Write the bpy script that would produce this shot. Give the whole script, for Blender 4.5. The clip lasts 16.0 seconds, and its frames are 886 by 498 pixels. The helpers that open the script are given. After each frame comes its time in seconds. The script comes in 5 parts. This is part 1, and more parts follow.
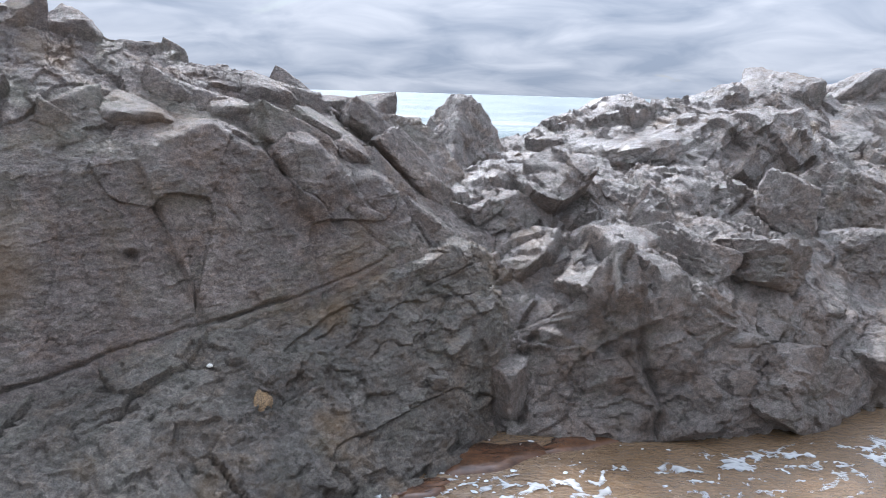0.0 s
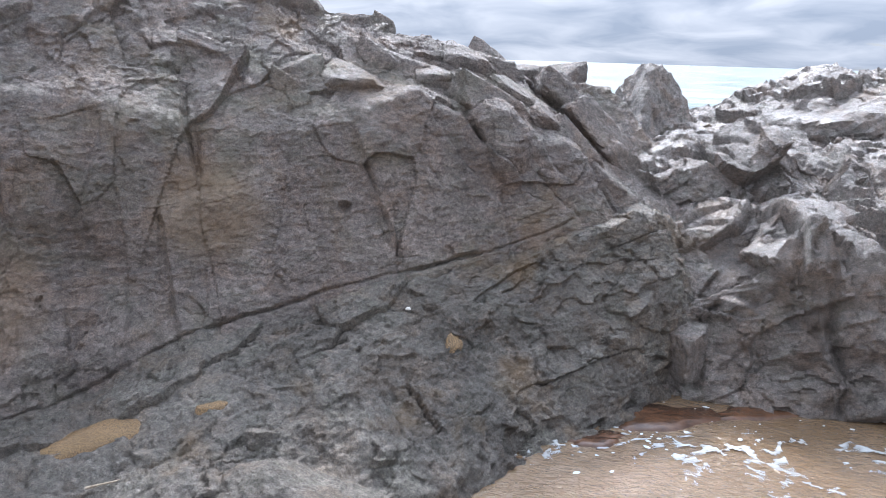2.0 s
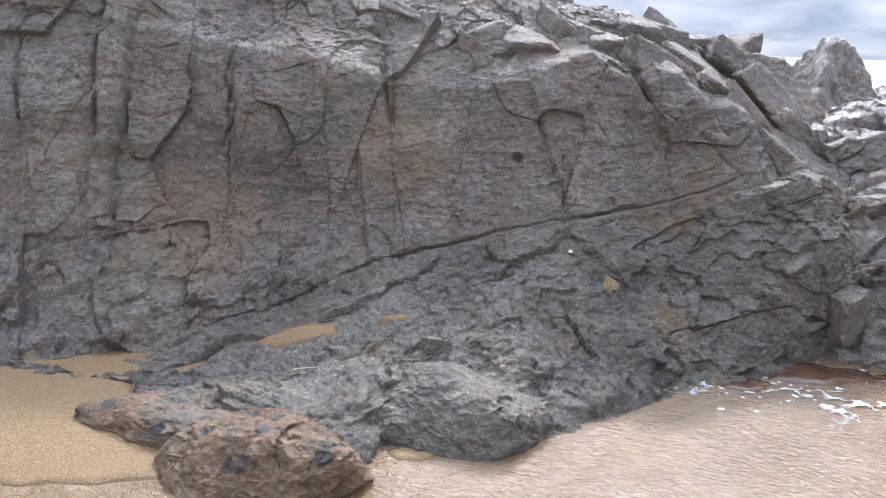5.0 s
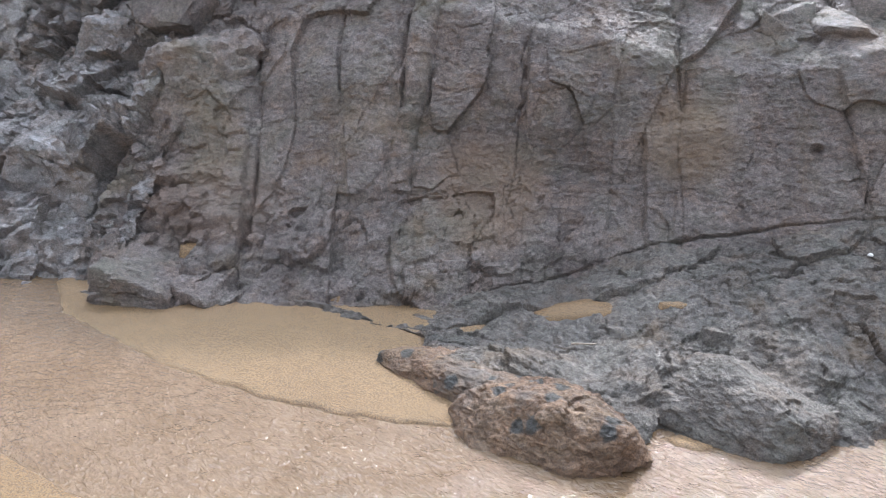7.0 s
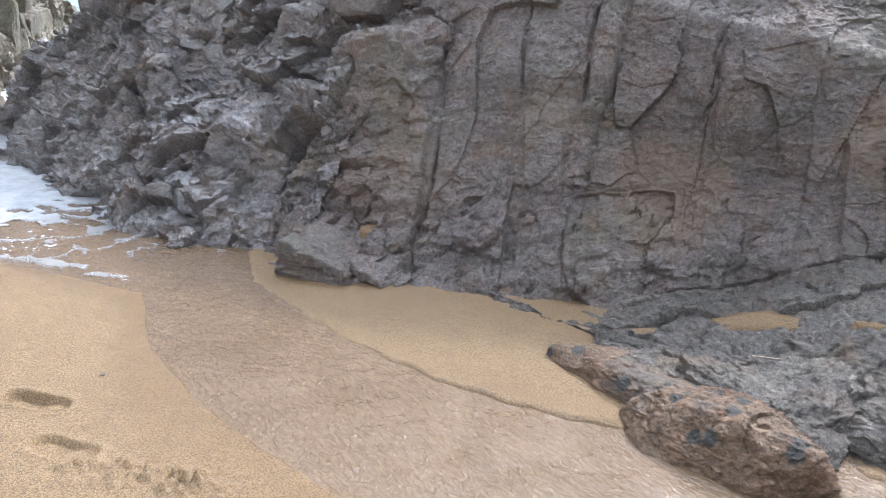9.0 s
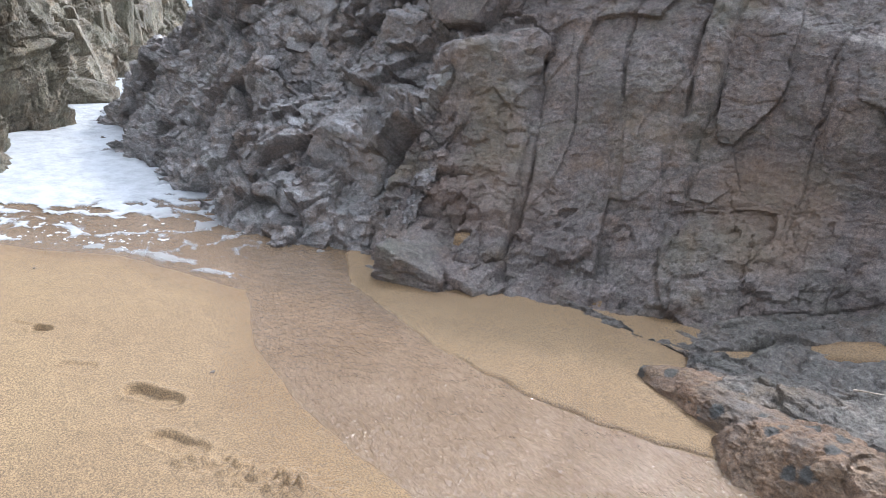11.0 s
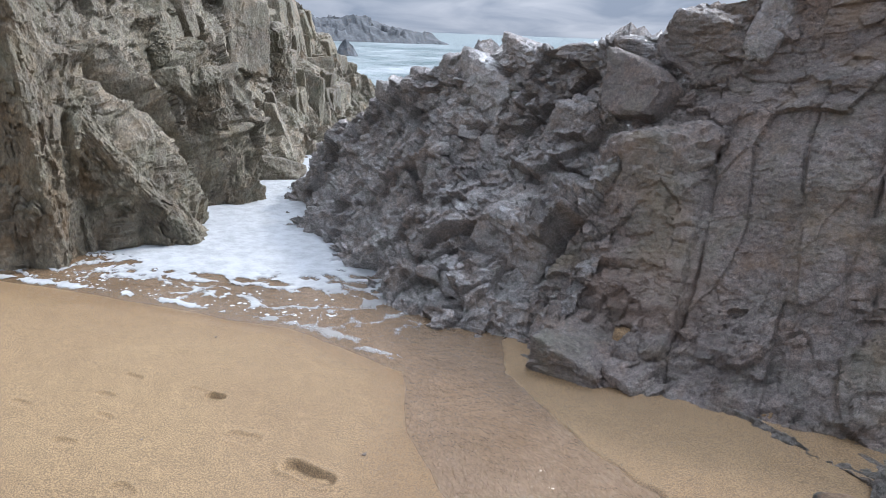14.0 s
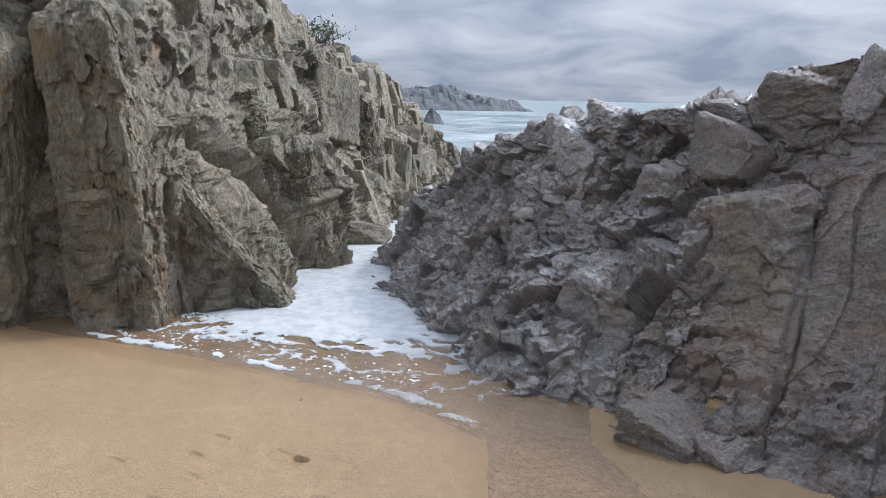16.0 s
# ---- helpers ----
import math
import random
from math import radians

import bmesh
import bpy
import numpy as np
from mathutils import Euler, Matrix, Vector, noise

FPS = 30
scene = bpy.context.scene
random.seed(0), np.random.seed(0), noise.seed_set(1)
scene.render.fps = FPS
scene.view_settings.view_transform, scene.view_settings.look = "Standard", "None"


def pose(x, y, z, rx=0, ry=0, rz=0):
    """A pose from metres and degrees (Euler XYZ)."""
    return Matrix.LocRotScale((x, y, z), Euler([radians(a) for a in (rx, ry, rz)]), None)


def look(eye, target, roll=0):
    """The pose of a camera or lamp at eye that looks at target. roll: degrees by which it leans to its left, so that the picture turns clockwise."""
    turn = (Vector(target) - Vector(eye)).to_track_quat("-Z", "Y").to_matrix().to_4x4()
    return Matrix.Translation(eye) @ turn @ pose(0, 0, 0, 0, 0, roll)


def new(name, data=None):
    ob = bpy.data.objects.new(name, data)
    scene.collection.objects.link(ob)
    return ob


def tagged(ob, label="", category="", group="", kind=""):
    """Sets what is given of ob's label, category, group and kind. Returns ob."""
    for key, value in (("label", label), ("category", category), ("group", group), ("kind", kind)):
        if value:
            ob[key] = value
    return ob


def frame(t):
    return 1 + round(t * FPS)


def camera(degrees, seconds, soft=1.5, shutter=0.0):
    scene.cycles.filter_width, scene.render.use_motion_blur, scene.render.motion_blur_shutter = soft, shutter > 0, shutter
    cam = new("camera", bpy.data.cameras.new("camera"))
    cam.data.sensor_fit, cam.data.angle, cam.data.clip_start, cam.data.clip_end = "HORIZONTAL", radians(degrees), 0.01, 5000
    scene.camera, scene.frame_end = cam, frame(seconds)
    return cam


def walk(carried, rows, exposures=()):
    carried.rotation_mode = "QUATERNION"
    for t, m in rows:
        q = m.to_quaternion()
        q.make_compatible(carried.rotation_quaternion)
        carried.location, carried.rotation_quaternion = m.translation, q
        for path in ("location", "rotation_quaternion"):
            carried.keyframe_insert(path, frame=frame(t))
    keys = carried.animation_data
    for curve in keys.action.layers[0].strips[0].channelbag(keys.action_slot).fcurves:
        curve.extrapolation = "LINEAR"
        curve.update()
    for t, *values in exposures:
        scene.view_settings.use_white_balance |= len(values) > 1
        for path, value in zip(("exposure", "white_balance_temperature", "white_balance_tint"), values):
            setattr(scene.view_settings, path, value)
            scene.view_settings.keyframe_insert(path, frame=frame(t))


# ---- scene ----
cam = camera(59.2, 16.0, soft=0.8)
PATH = [
    (0, (0.001, 0.201, 1.555), (-0.064, 2.161, 1.163), 1.7),
    (0.5, (0.058, 0.155, 1.546), (-0.12, 2.106, 1.145), 1.9),
    (1, (0.048, 0.115, 1.554), (-0.172, 2.059, 1.141), 2.2),
    (1.5, (0.003, 0.049, 1.553), (-0.331, 1.971, 1.113), 2.1),
    (2, (-0.036, -0.031, 1.549), (-0.529, 1.848, 1.072), 1.8),
    (2.5, (-0.049, -0.07, 1.542), (-0.608, 1.782, 1.035), 1.9),
    (3, (-0.004, -0.083, 1.548), (-0.619, 1.749, 1.033), 2.5),
    (3.2, (0.021, -0.093, 1.544), (-0.605, 1.736, 1.032), 2.7),
    (5.3, (0.095, -0.474, 1.406), (-0.856, 1.206, 0.882), 2.4),
    (5.5, (0.073, -0.498, 1.417), (-0.931, 1.143, 0.872), 2.6),
    (6, (0.02, -0.56, 1.429), (-1.098, 0.988, 0.833), 2.7),
    (6.5, (-0.02, -0.614, 1.446), (-1.247, 0.842, 0.835), 2.8),
    (7, (-0.056, -0.656, 1.464), (-1.381, 0.715, 0.861), 2.6),
    (7.5, (-0.085, -0.679, 1.468), (-1.477, 0.619, 0.854), 2.9),
    (8, (-0.097, -0.698, 1.478), (-1.551, 0.522, 0.85), 3.1),
    (8.5, (-0.111, -0.728, 1.481), (-1.623, 0.416, 0.844), 2.9),
    (9, (-0.131, -0.764, 1.477), (-1.687, 0.313, 0.83), 3.1),
    (9.2, (-0.132, -0.768, 1.469), (-1.699, 0.291, 0.82), 3.3),
    (11.3, (-0.155, -0.856, 1.617), (-1.832, -0.006, 0.934), 3.0),
    (11.5, (-0.166, -0.871, 1.601), (-1.862, -0.054, 0.927), 2.8),
    (12, (-0.157, -0.876, 1.609), (-1.909, -0.174, 0.947), 2.5),
    (12.5, (-0.161, -0.832, 1.633), (-1.947, -0.209, 0.982), 2.6),
    (13, (-0.134, -0.787, 1.705), (-1.944, -0.225, 1.065), 2.1),
    (13.5, (-0.141, -0.786, 1.704), (-1.978, -0.253, 1.121), 2.2),
    (14, (-0.151, -0.785, 1.703), (-2.01, -0.278, 1.169), 2.2),
    (14.5, (-0.15, -0.785, 1.703), (-2.032, -0.311, 1.223), 2.1),
    (15, (-0.147, -0.786, 1.703), (-2.055, -0.355, 1.288), 2.2),
    (15.5, (-0.149, -0.786, 1.703), (-2.074, -0.419, 1.302), 1.9),
    (16, (-0.162, -0.783, 1.703), (-2.103, -0.483, 1.324), 1.1),
]
walk(cam, [(t, look(eye, target, roll)) for t, eye, target, roll in PATH],
     exposures=[(0, .15, 6000, 12), (1.5, .3, 6000, 12), (3, .55, 6000, 12), (5.5, .5, 6000, 12), (9, .4, 6000, 12), (12.5, .12, 6000, 12), (14, -.02, 6000, 12), (16, -.15, 6000, 12)])

# ---- world, sun ----
SUN_AZ, SUN_EL = 19.0, 47.0        # degrees left of +y, above the horizon
world = bpy.data.worlds.new("World")
scene.world = world
world.use_nodes = True
wn, wl = world.node_tree.nodes, world.node_tree.links
wn.clear()


def wnode(kind, **inputs):
    n = wn.new(kind)
    for k, v in inputs.items():
        n.inputs[k].default_value = v
    return n


w_out = wn.new("ShaderNodeOutputWorld")
w_bg = wnode("ShaderNodeBackground", Strength=0.125)
w_sky = wn.new("ShaderNodeTexSky")
w_sky.sky_type = "NISHITA"
w_sky.sun_disc = False
w_sky.sun_elevation = radians(SUN_EL)
w_sky.sun_rotation = radians(-SUN_AZ)
w_co = wn.new("ShaderNodeTexCoord")
w_sep = wn.new("ShaderNodeSeparateXYZ")
wl.new(w_co.outputs["Generated"], w_sep.inputs[0])
# cloud layer laid on a flat ceiling: direction divided by its height
w_h = wn.new("ShaderNodeMath"); w_h.operation = "MAXIMUM"; w_h.inputs[1].default_value = 0.0
wl.new(w_sep.outputs["Z"], w_h.inputs[0])
w_h2 = wn.new("ShaderNodeMath"); w_h2.operation = "ADD"; w_h2.inputs[1].default_value = 0.20
wl.new(w_h.outputs[0], w_h2.inputs[0])
w_div = wn.new("ShaderNodeVectorMath"); w_div.operation = "DIVIDE"
w_comb = wn.new("ShaderNodeCombineXYZ")
for k in "XYZ":
    wl.new(w_h2.outputs[0], w_comb.inputs[k])
wl.new(w_co.outputs["Generated"], w_div.inputs[0])
wl.new(w_comb.outputs[0], w_div.inputs[1])
w_noise = wnode("ShaderNodeTexNoise", Scale=1.5, Detail=6.0, Roughness=0.55, Distortion=0.4)
wl.new(w_div.outputs[0], w_noise.inputs["Vector"])
w_cover = wn.new("ShaderNodeValToRGB")
w_cover.color_ramp.elements[0].position, w_cover.color_ramp.elements[1].position = 0.20, 0.32
wl.new(w_noise.outputs["Fac"], w_cover.inputs["Fac"])
w_noise2 = wnode("ShaderNodeTexNoise", Scale=2.0, Detail=5.0, Roughness=0.5, Distortion=0.5)
wl.new(w_div.outputs[0], w_noise2.inputs["Vector"])
w_shade = wn.new("ShaderNodeValToRGB")
w_shade.color_ramp.elements[0].position, w_shade.color_ramp.elements[1].position = 0.33, 0.68
w_shade.color_ramp.elements[0].color = (4.5, 5.2, 6.3, 1)
w_shade.color_ramp.elements[1].color = (8.5, 8.9, 9.6, 1)
wl.new(w_noise2.outputs["Fac"], w_shade.inputs["Fac"])
w_mix = wn.new("ShaderNodeMix"); w_mix.data_type = "RGBA"
wl.new(w_cover.outputs["Color"], w_mix.inputs["Factor"])
wl.new(w_sky.outputs["Color"], w_mix.inputs["A"])
wl.new(w_shade.outputs["Color"], w_mix.inputs["B"])
# thin cloud glows round the sun
w_dot = wn.new("ShaderNodeVectorMath"); w_dot.operation = "DOT_PRODUCT"
w_dot.inputs[1].default_value = (-math.sin(radians(SUN_AZ)) * math.cos(radians(SUN_EL)), math.cos(radians(SUN_AZ)) * math.cos(radians(SUN_EL)), math.sin(radians(SUN_EL)))
wl.new(w_co.outputs["Generated"], w_dot.inputs[0])
w_glow = wn.new("ShaderNodeMapRange")
w_glow.interpolation_type = "SMOOTHERSTEP"
for k, v in (("From Min", .76), ("From Max", 1.0), ("To Min", .0), ("To Max", 5.5)):
    w_glow.inputs[k].default_value = v
wl.new(w_dot.outputs["Value"], w_glow.inputs["Value"])
# an overcast sky is brighter overhead than at the horizon
w_zen = wn.new("ShaderNodeMath"); w_zen.operation = "MULTIPLY_ADD"
w_zen.inputs[1].default_value, w_zen.inputs[2].default_value = 1.25, .56
wl.new(w_h.outputs[0], w_zen.inputs[0])
w_tot = wn.new("ShaderNodeMath"); w_tot.operation = "ADD"
wl.new(w_zen.outputs[0], w_tot.inputs[0])
wl.new(w_glow.outputs[0], w_tot.inputs[1])
w_gain = wn.new("ShaderNodeVectorMath"); w_gain.operation = "SCALE"
wl.new(w_mix.outputs["Result"], w_gain.inputs[0])
wl.new(w_tot.outputs[0], w_gain.inputs["Scale"])
wl.new(w_gain.outputs[0], w_bg.inputs["Color"])
wl.new(w_bg.outputs[0], w_out.inputs[0])

sun = new("sun", bpy.data.lights.new("sun", "SUN"))
sun.data.energy, sun.data.angle, sun.data.color = 2.6, radians(5.0), (1.0, 0.95, 0.87)
sun.matrix_world = look((0, 0, 0), (math.sin(radians(SUN_AZ)) * math.cos(radians(SUN_EL)),
                                    -math.cos(radians(SUN_AZ)) * math.cos(radians(SUN_EL)), -math.sin(radians(SUN_EL))))

# ---- materials ----
def material(name):
    m = bpy.data.materials.new(name)
    m.use_nodes = True
    n, l = m.node_tree.nodes, m.node_tree.links
    b = n["Principled BSDF"]
    return m, n, l, b


def tex(n, l, kind, vec, **inputs):
    t = n.new(kind)
    for k, v in inputs.items():
        t.inputs[k].default_value = v
    if vec is not None:
        l.new(vec, t.inputs["Vector"])
    return t


def ramp(n, l, fac, *stops):
    r = n.new("ShaderNodeValToRGB")
    e = r.color_ramp.elements
    while len(e) < len(stops):
        e.new(0.5)
    for el, (p, c) in zip(e, stops):
        el.position = p
        el.color = (c, c, c, 1) if isinstance(c, (int, float)) else (*c, 1)
    l.new(fac, r.inputs["Fac"])
    return r.outputs["Color"]


def mix(n, l, fac, a, b, how="MIX"):
    m = n.new("ShaderNodeMix")
    m.data_type, m.blend_type = "RGBA", how
    for sock, v in (("Factor", fac), ("A", a), ("B", b)):
        if isinstance(v, (int, float)):
            m.inputs[sock].default_value = v if sock == "Factor" else (v, v, v, 1)
        elif isinstance(v, tuple):
            m.inputs[sock].default_value = (*v, 1)
        else:
            l.new(v, m.inputs[sock])
    return m.outputs["Result"]


def bump(n, l, height, strength, distance, normal=None):
    b = n.new("ShaderNodeBump")
    b.inputs["Strength"].default_value, b.inputs["Distance"].default_value = strength, distance
    l.new(height, b.inputs["Height"])
    if normal is not None:
        l.new(normal, b.inputs["Normal"])
    return b.outputs["Normal"]


def rock_material(name, dark, mid, light, ochre=(0.30, 0.19, 0.09), ochre_amount=0.25, rough=(0.42, 0.75), speck=0.0, green=0.0, stains=(), wet=0.0, spots=None, lie=1.35, tone=.86):
    """Weathered volcanic rock: mottled at metre and centimetre size, streaked, pitted, damp in places."""
    m, n, l, b = material(name)
    co = n.new("ShaderNodeNewGeometry").outputs["Position"]
    big = tex(n, l, "ShaderNodeTexNoise", co, Scale=1.6, Detail=4, Roughness=0.6).outputs["Fac"]
    grain = tex(n, l, "ShaderNodeTexNoise", co, Scale=28, Detail=9, Roughness=0.68).outputs["Fac"]
    fine = tex(n, l, "ShaderNodeTexNoise", co, Scale=150, Detail=5, Roughness=0.7).outputs["Fac"]
    mp = n.new("ShaderNodeMapping")
    mp.inputs["Scale"].default_value = (7, 7, 1.0)
    l.new(co, mp.inputs["Vector"])
    streak = tex(n, l, "ShaderNodeTexNoise", mp.outputs[0], Scale=1.3, Detail=5, Roughness=0.6).outputs["Fac"]
    dark, mid, light = (tuple(tone * c for c in col) for col in (dark, mid, light))
    base = ramp(n, l, big, (0.3, dark), (0.5, mid), (0.72, light))
    mh = n.new("ShaderNodeMapping")
    mh.inputs["Scale"].default_value = (1, 1, lie)
    mh.inputs["Rotation"].default_value = (radians(8), radians(-14), 0)
    l.new(co, mh.inputs["Vector"])
    chips = tex(n, l, "ShaderNodeTexNoise", mh.outputs[0], Scale=15, Detail=8, Roughness=0.66, Distortion=0.3).outputs["Fac"]
    mid_grain = tex(n, l, "ShaderNodeTexNoise", mh.outputs[0], Scale=44, Detail=6, Roughness=0.72, Distortion=0.3).outputs["Fac"]
    tint = tex(n, l, "ShaderNodeTexNoise", co, Scale=5.5, Detail=5, Roughness=0.65, Distortion=0.4).outputs["Fac"]
    base = mix(n, l, 0.5, base, mix(n, l, 1.0, base, ramp(n, l, tint, (.36, (.88, .96, .90)), (.5, (1, 1, 1)), (.62, (1.0, .84, .70))), "MULTIPLY"))
    # relief shade put into the colour: hollows of the chips darker, high spots lighter
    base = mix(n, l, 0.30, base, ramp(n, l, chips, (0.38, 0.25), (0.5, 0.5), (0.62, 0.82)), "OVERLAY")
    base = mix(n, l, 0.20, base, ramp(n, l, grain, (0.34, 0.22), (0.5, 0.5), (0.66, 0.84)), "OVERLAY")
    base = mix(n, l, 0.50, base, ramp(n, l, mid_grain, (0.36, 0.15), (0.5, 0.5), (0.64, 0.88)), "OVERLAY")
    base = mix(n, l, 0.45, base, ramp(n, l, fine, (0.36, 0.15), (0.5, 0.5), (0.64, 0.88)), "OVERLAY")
    # hairline joints, here and there, bent by noise
    bend = n.new("ShaderNodeVectorMath"); bend.operation = "MULTIPLY_ADD"
    bend.inputs[1].default_value = (.3, .3, .3)
    l.new(tex(n, l, "ShaderNodeTexNoise", co, Scale=2.5, Detail=4, Roughness=.6).outputs["Color"], bend.inputs[0])
    l.new(co, bend.inputs[2])
    v = n.new("ShaderNodeTexVoronoi"); v.feature = "DISTANCE_TO_EDGE"
    v.inputs["Scale"].default_value = 3.0
    l.new(bend.outputs[0], v.inputs["Vector"])
    open_here = ramp(n, l, streak, (.50, 1.0), (.58, 0.0))
    split = mix(n, l, open_here, ramp(n, l, v.outputs["Distance"], (0.0, 0.0), (.016, 1.0)), 1.0)
    base = mix(n, l, mix(n, l, 1.0, split, 0.55, "SCREEN"), tuple(.35 * c for c in dark), base)
    oc = tex(n, l, "ShaderNodeTexNoise", co, Scale=2.3, Detail=6, Roughness=0.62).outputs["Fac"]
    ocm = ramp(n, l, oc, (0.56, 0.0), (0.70, ochre_amount))
    base = mix(n, l, ocm, base, ochre)
    base = mix(n, l, ramp(n, l, streak, (0.55, 0.0), (0.75, 0.35)), base, dark)
    for centre, radius, colour, strength in stains:
        dist = n.new("ShaderNodeVectorMath"); dist.operation = "DISTANCE"
        dist.inputs[1].default_value = centre
        l.new(co, dist.inputs[0])
        frayed = n.new("ShaderNodeMath"); frayed.operation = "MULTIPLY_ADD"
        frayed.inputs[1].default_value = 0.6 * radius
        l.new(oc, frayed.inputs[0]); l.new(dist.outputs["Value"], frayed.inputs[2])
        base = mix(n, l, ramp(n, l, frayed.outputs[0], (min(radius * .95, .9), strength), (min(radius * 1.4, 1.0), 0.0)), base, mix(n, l, 1.0, colour, ramp(n, l, grain, (.3, .5), (.7, 1.0)), "MULTIPLY"))
    if green:
        gm = tex(n, l, "ShaderNodeTexNoise", co, Scale=1.9, Detail=5, Roughness=0.6, Distortion=0.5).outputs["Fac"]
        base = mix(n, l, ramp(n, l, gm, (0.5, 0.0), (0.66, green)), base, (0.17, 0.175, 0.10))
    # pale specks: barnacles, and wet glints painted into the colour
    if speck:
        v = tex(n, l, "ShaderNodeTexVoronoi", co, Scale=55).outputs["Distance"]
        sm = ramp(n, l, v, (0.16, speck), (0.26, 0.0))
        gate = ramp(n, l, oc, (0.40, 0.0), (0.55, 1.0))
        base = mix(n, l, mix(n, l, 1.0, sm, gate, "MULTIPLY"), base, (0.38, 0.36, 0.35))
    rg = n.new("ShaderNodeMapRange")
    rg.inputs["From Min"].default_value, rg.inputs["From Max"].default_value = 0.3, 0.7
    rg.inputs["To Min"].default_value, rg.inputs["To Max"].default_value = rough
    l.new(grain, rg.inputs["Value"])
    l.new(rg.outputs[0], b.inputs["Roughness"])
    if spots:
        sv = tex(n, l, "ShaderNodeTexVoronoi", co, Scale=8.5).outputs["Distance"]
        rag = n.new("ShaderNodeMath"); rag.operation = "MULTIPLY_ADD"; rag.inputs[1].default_value = .35
        l.new(grain, rag.inputs[0]); l.new(sv, rag.inputs[2])
        base = mix(n, l, ramp(n, l, rag.outputs[0], (.40, .9), (.48, 0.0)), base, spots)
    if wet:
        wm = tex(n, l, "ShaderNodeTexNoise", co, Scale=3.1, Detail=5, Roughness=0.6).outputs["Fac"]
        l.new(ramp(n, l, wm, (.42, 0.0), (.58, wet)), b.inputs["Coat Weight"])
        b.inputs["Coat Roughness"].default_value = .27
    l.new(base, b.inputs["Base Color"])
    pits = tex(n, l, "ShaderNodeTexVoronoi", co, Scale=42).outputs["Distance"]
    nn = bump(n, l, split, 0.5, 0.008)
    nn = bump(n, l, chips, 1.0, 0.038, nn)
    nn = bump(n, l, grain, 0.7, 0.020, nn)
    nn = bump(n, l, pits, 0.35, 0.008, nn)
    nn = bump(n, l, mid_grain, 1.0, 0.016, nn)
    nn = bump(n, l, fine, 1.0, 0.006, nn)
    l.new(nn, b.inputs["Normal"])
    return m


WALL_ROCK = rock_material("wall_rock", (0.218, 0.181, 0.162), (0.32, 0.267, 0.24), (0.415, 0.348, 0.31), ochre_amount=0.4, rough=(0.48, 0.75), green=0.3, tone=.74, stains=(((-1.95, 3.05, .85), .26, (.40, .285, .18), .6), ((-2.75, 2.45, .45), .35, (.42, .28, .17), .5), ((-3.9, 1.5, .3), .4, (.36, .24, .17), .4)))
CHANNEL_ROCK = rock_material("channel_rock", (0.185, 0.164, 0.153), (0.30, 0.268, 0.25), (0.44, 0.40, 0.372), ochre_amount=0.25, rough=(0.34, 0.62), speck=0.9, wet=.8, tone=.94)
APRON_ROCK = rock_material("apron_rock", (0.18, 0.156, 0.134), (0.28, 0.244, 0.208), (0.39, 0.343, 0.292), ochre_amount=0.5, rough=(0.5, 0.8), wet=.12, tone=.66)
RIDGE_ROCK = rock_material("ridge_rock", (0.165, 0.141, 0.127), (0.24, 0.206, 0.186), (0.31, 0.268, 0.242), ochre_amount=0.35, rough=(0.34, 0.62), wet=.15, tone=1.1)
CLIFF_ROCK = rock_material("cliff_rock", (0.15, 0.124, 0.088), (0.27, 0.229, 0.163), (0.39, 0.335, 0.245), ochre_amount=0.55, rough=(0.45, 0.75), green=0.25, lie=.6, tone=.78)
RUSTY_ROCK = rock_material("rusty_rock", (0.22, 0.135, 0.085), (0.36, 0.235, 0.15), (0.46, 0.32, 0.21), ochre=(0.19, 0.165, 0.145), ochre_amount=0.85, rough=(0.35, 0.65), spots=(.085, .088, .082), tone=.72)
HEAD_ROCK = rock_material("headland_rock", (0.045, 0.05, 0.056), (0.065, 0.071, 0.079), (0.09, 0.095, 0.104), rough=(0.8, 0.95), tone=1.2)


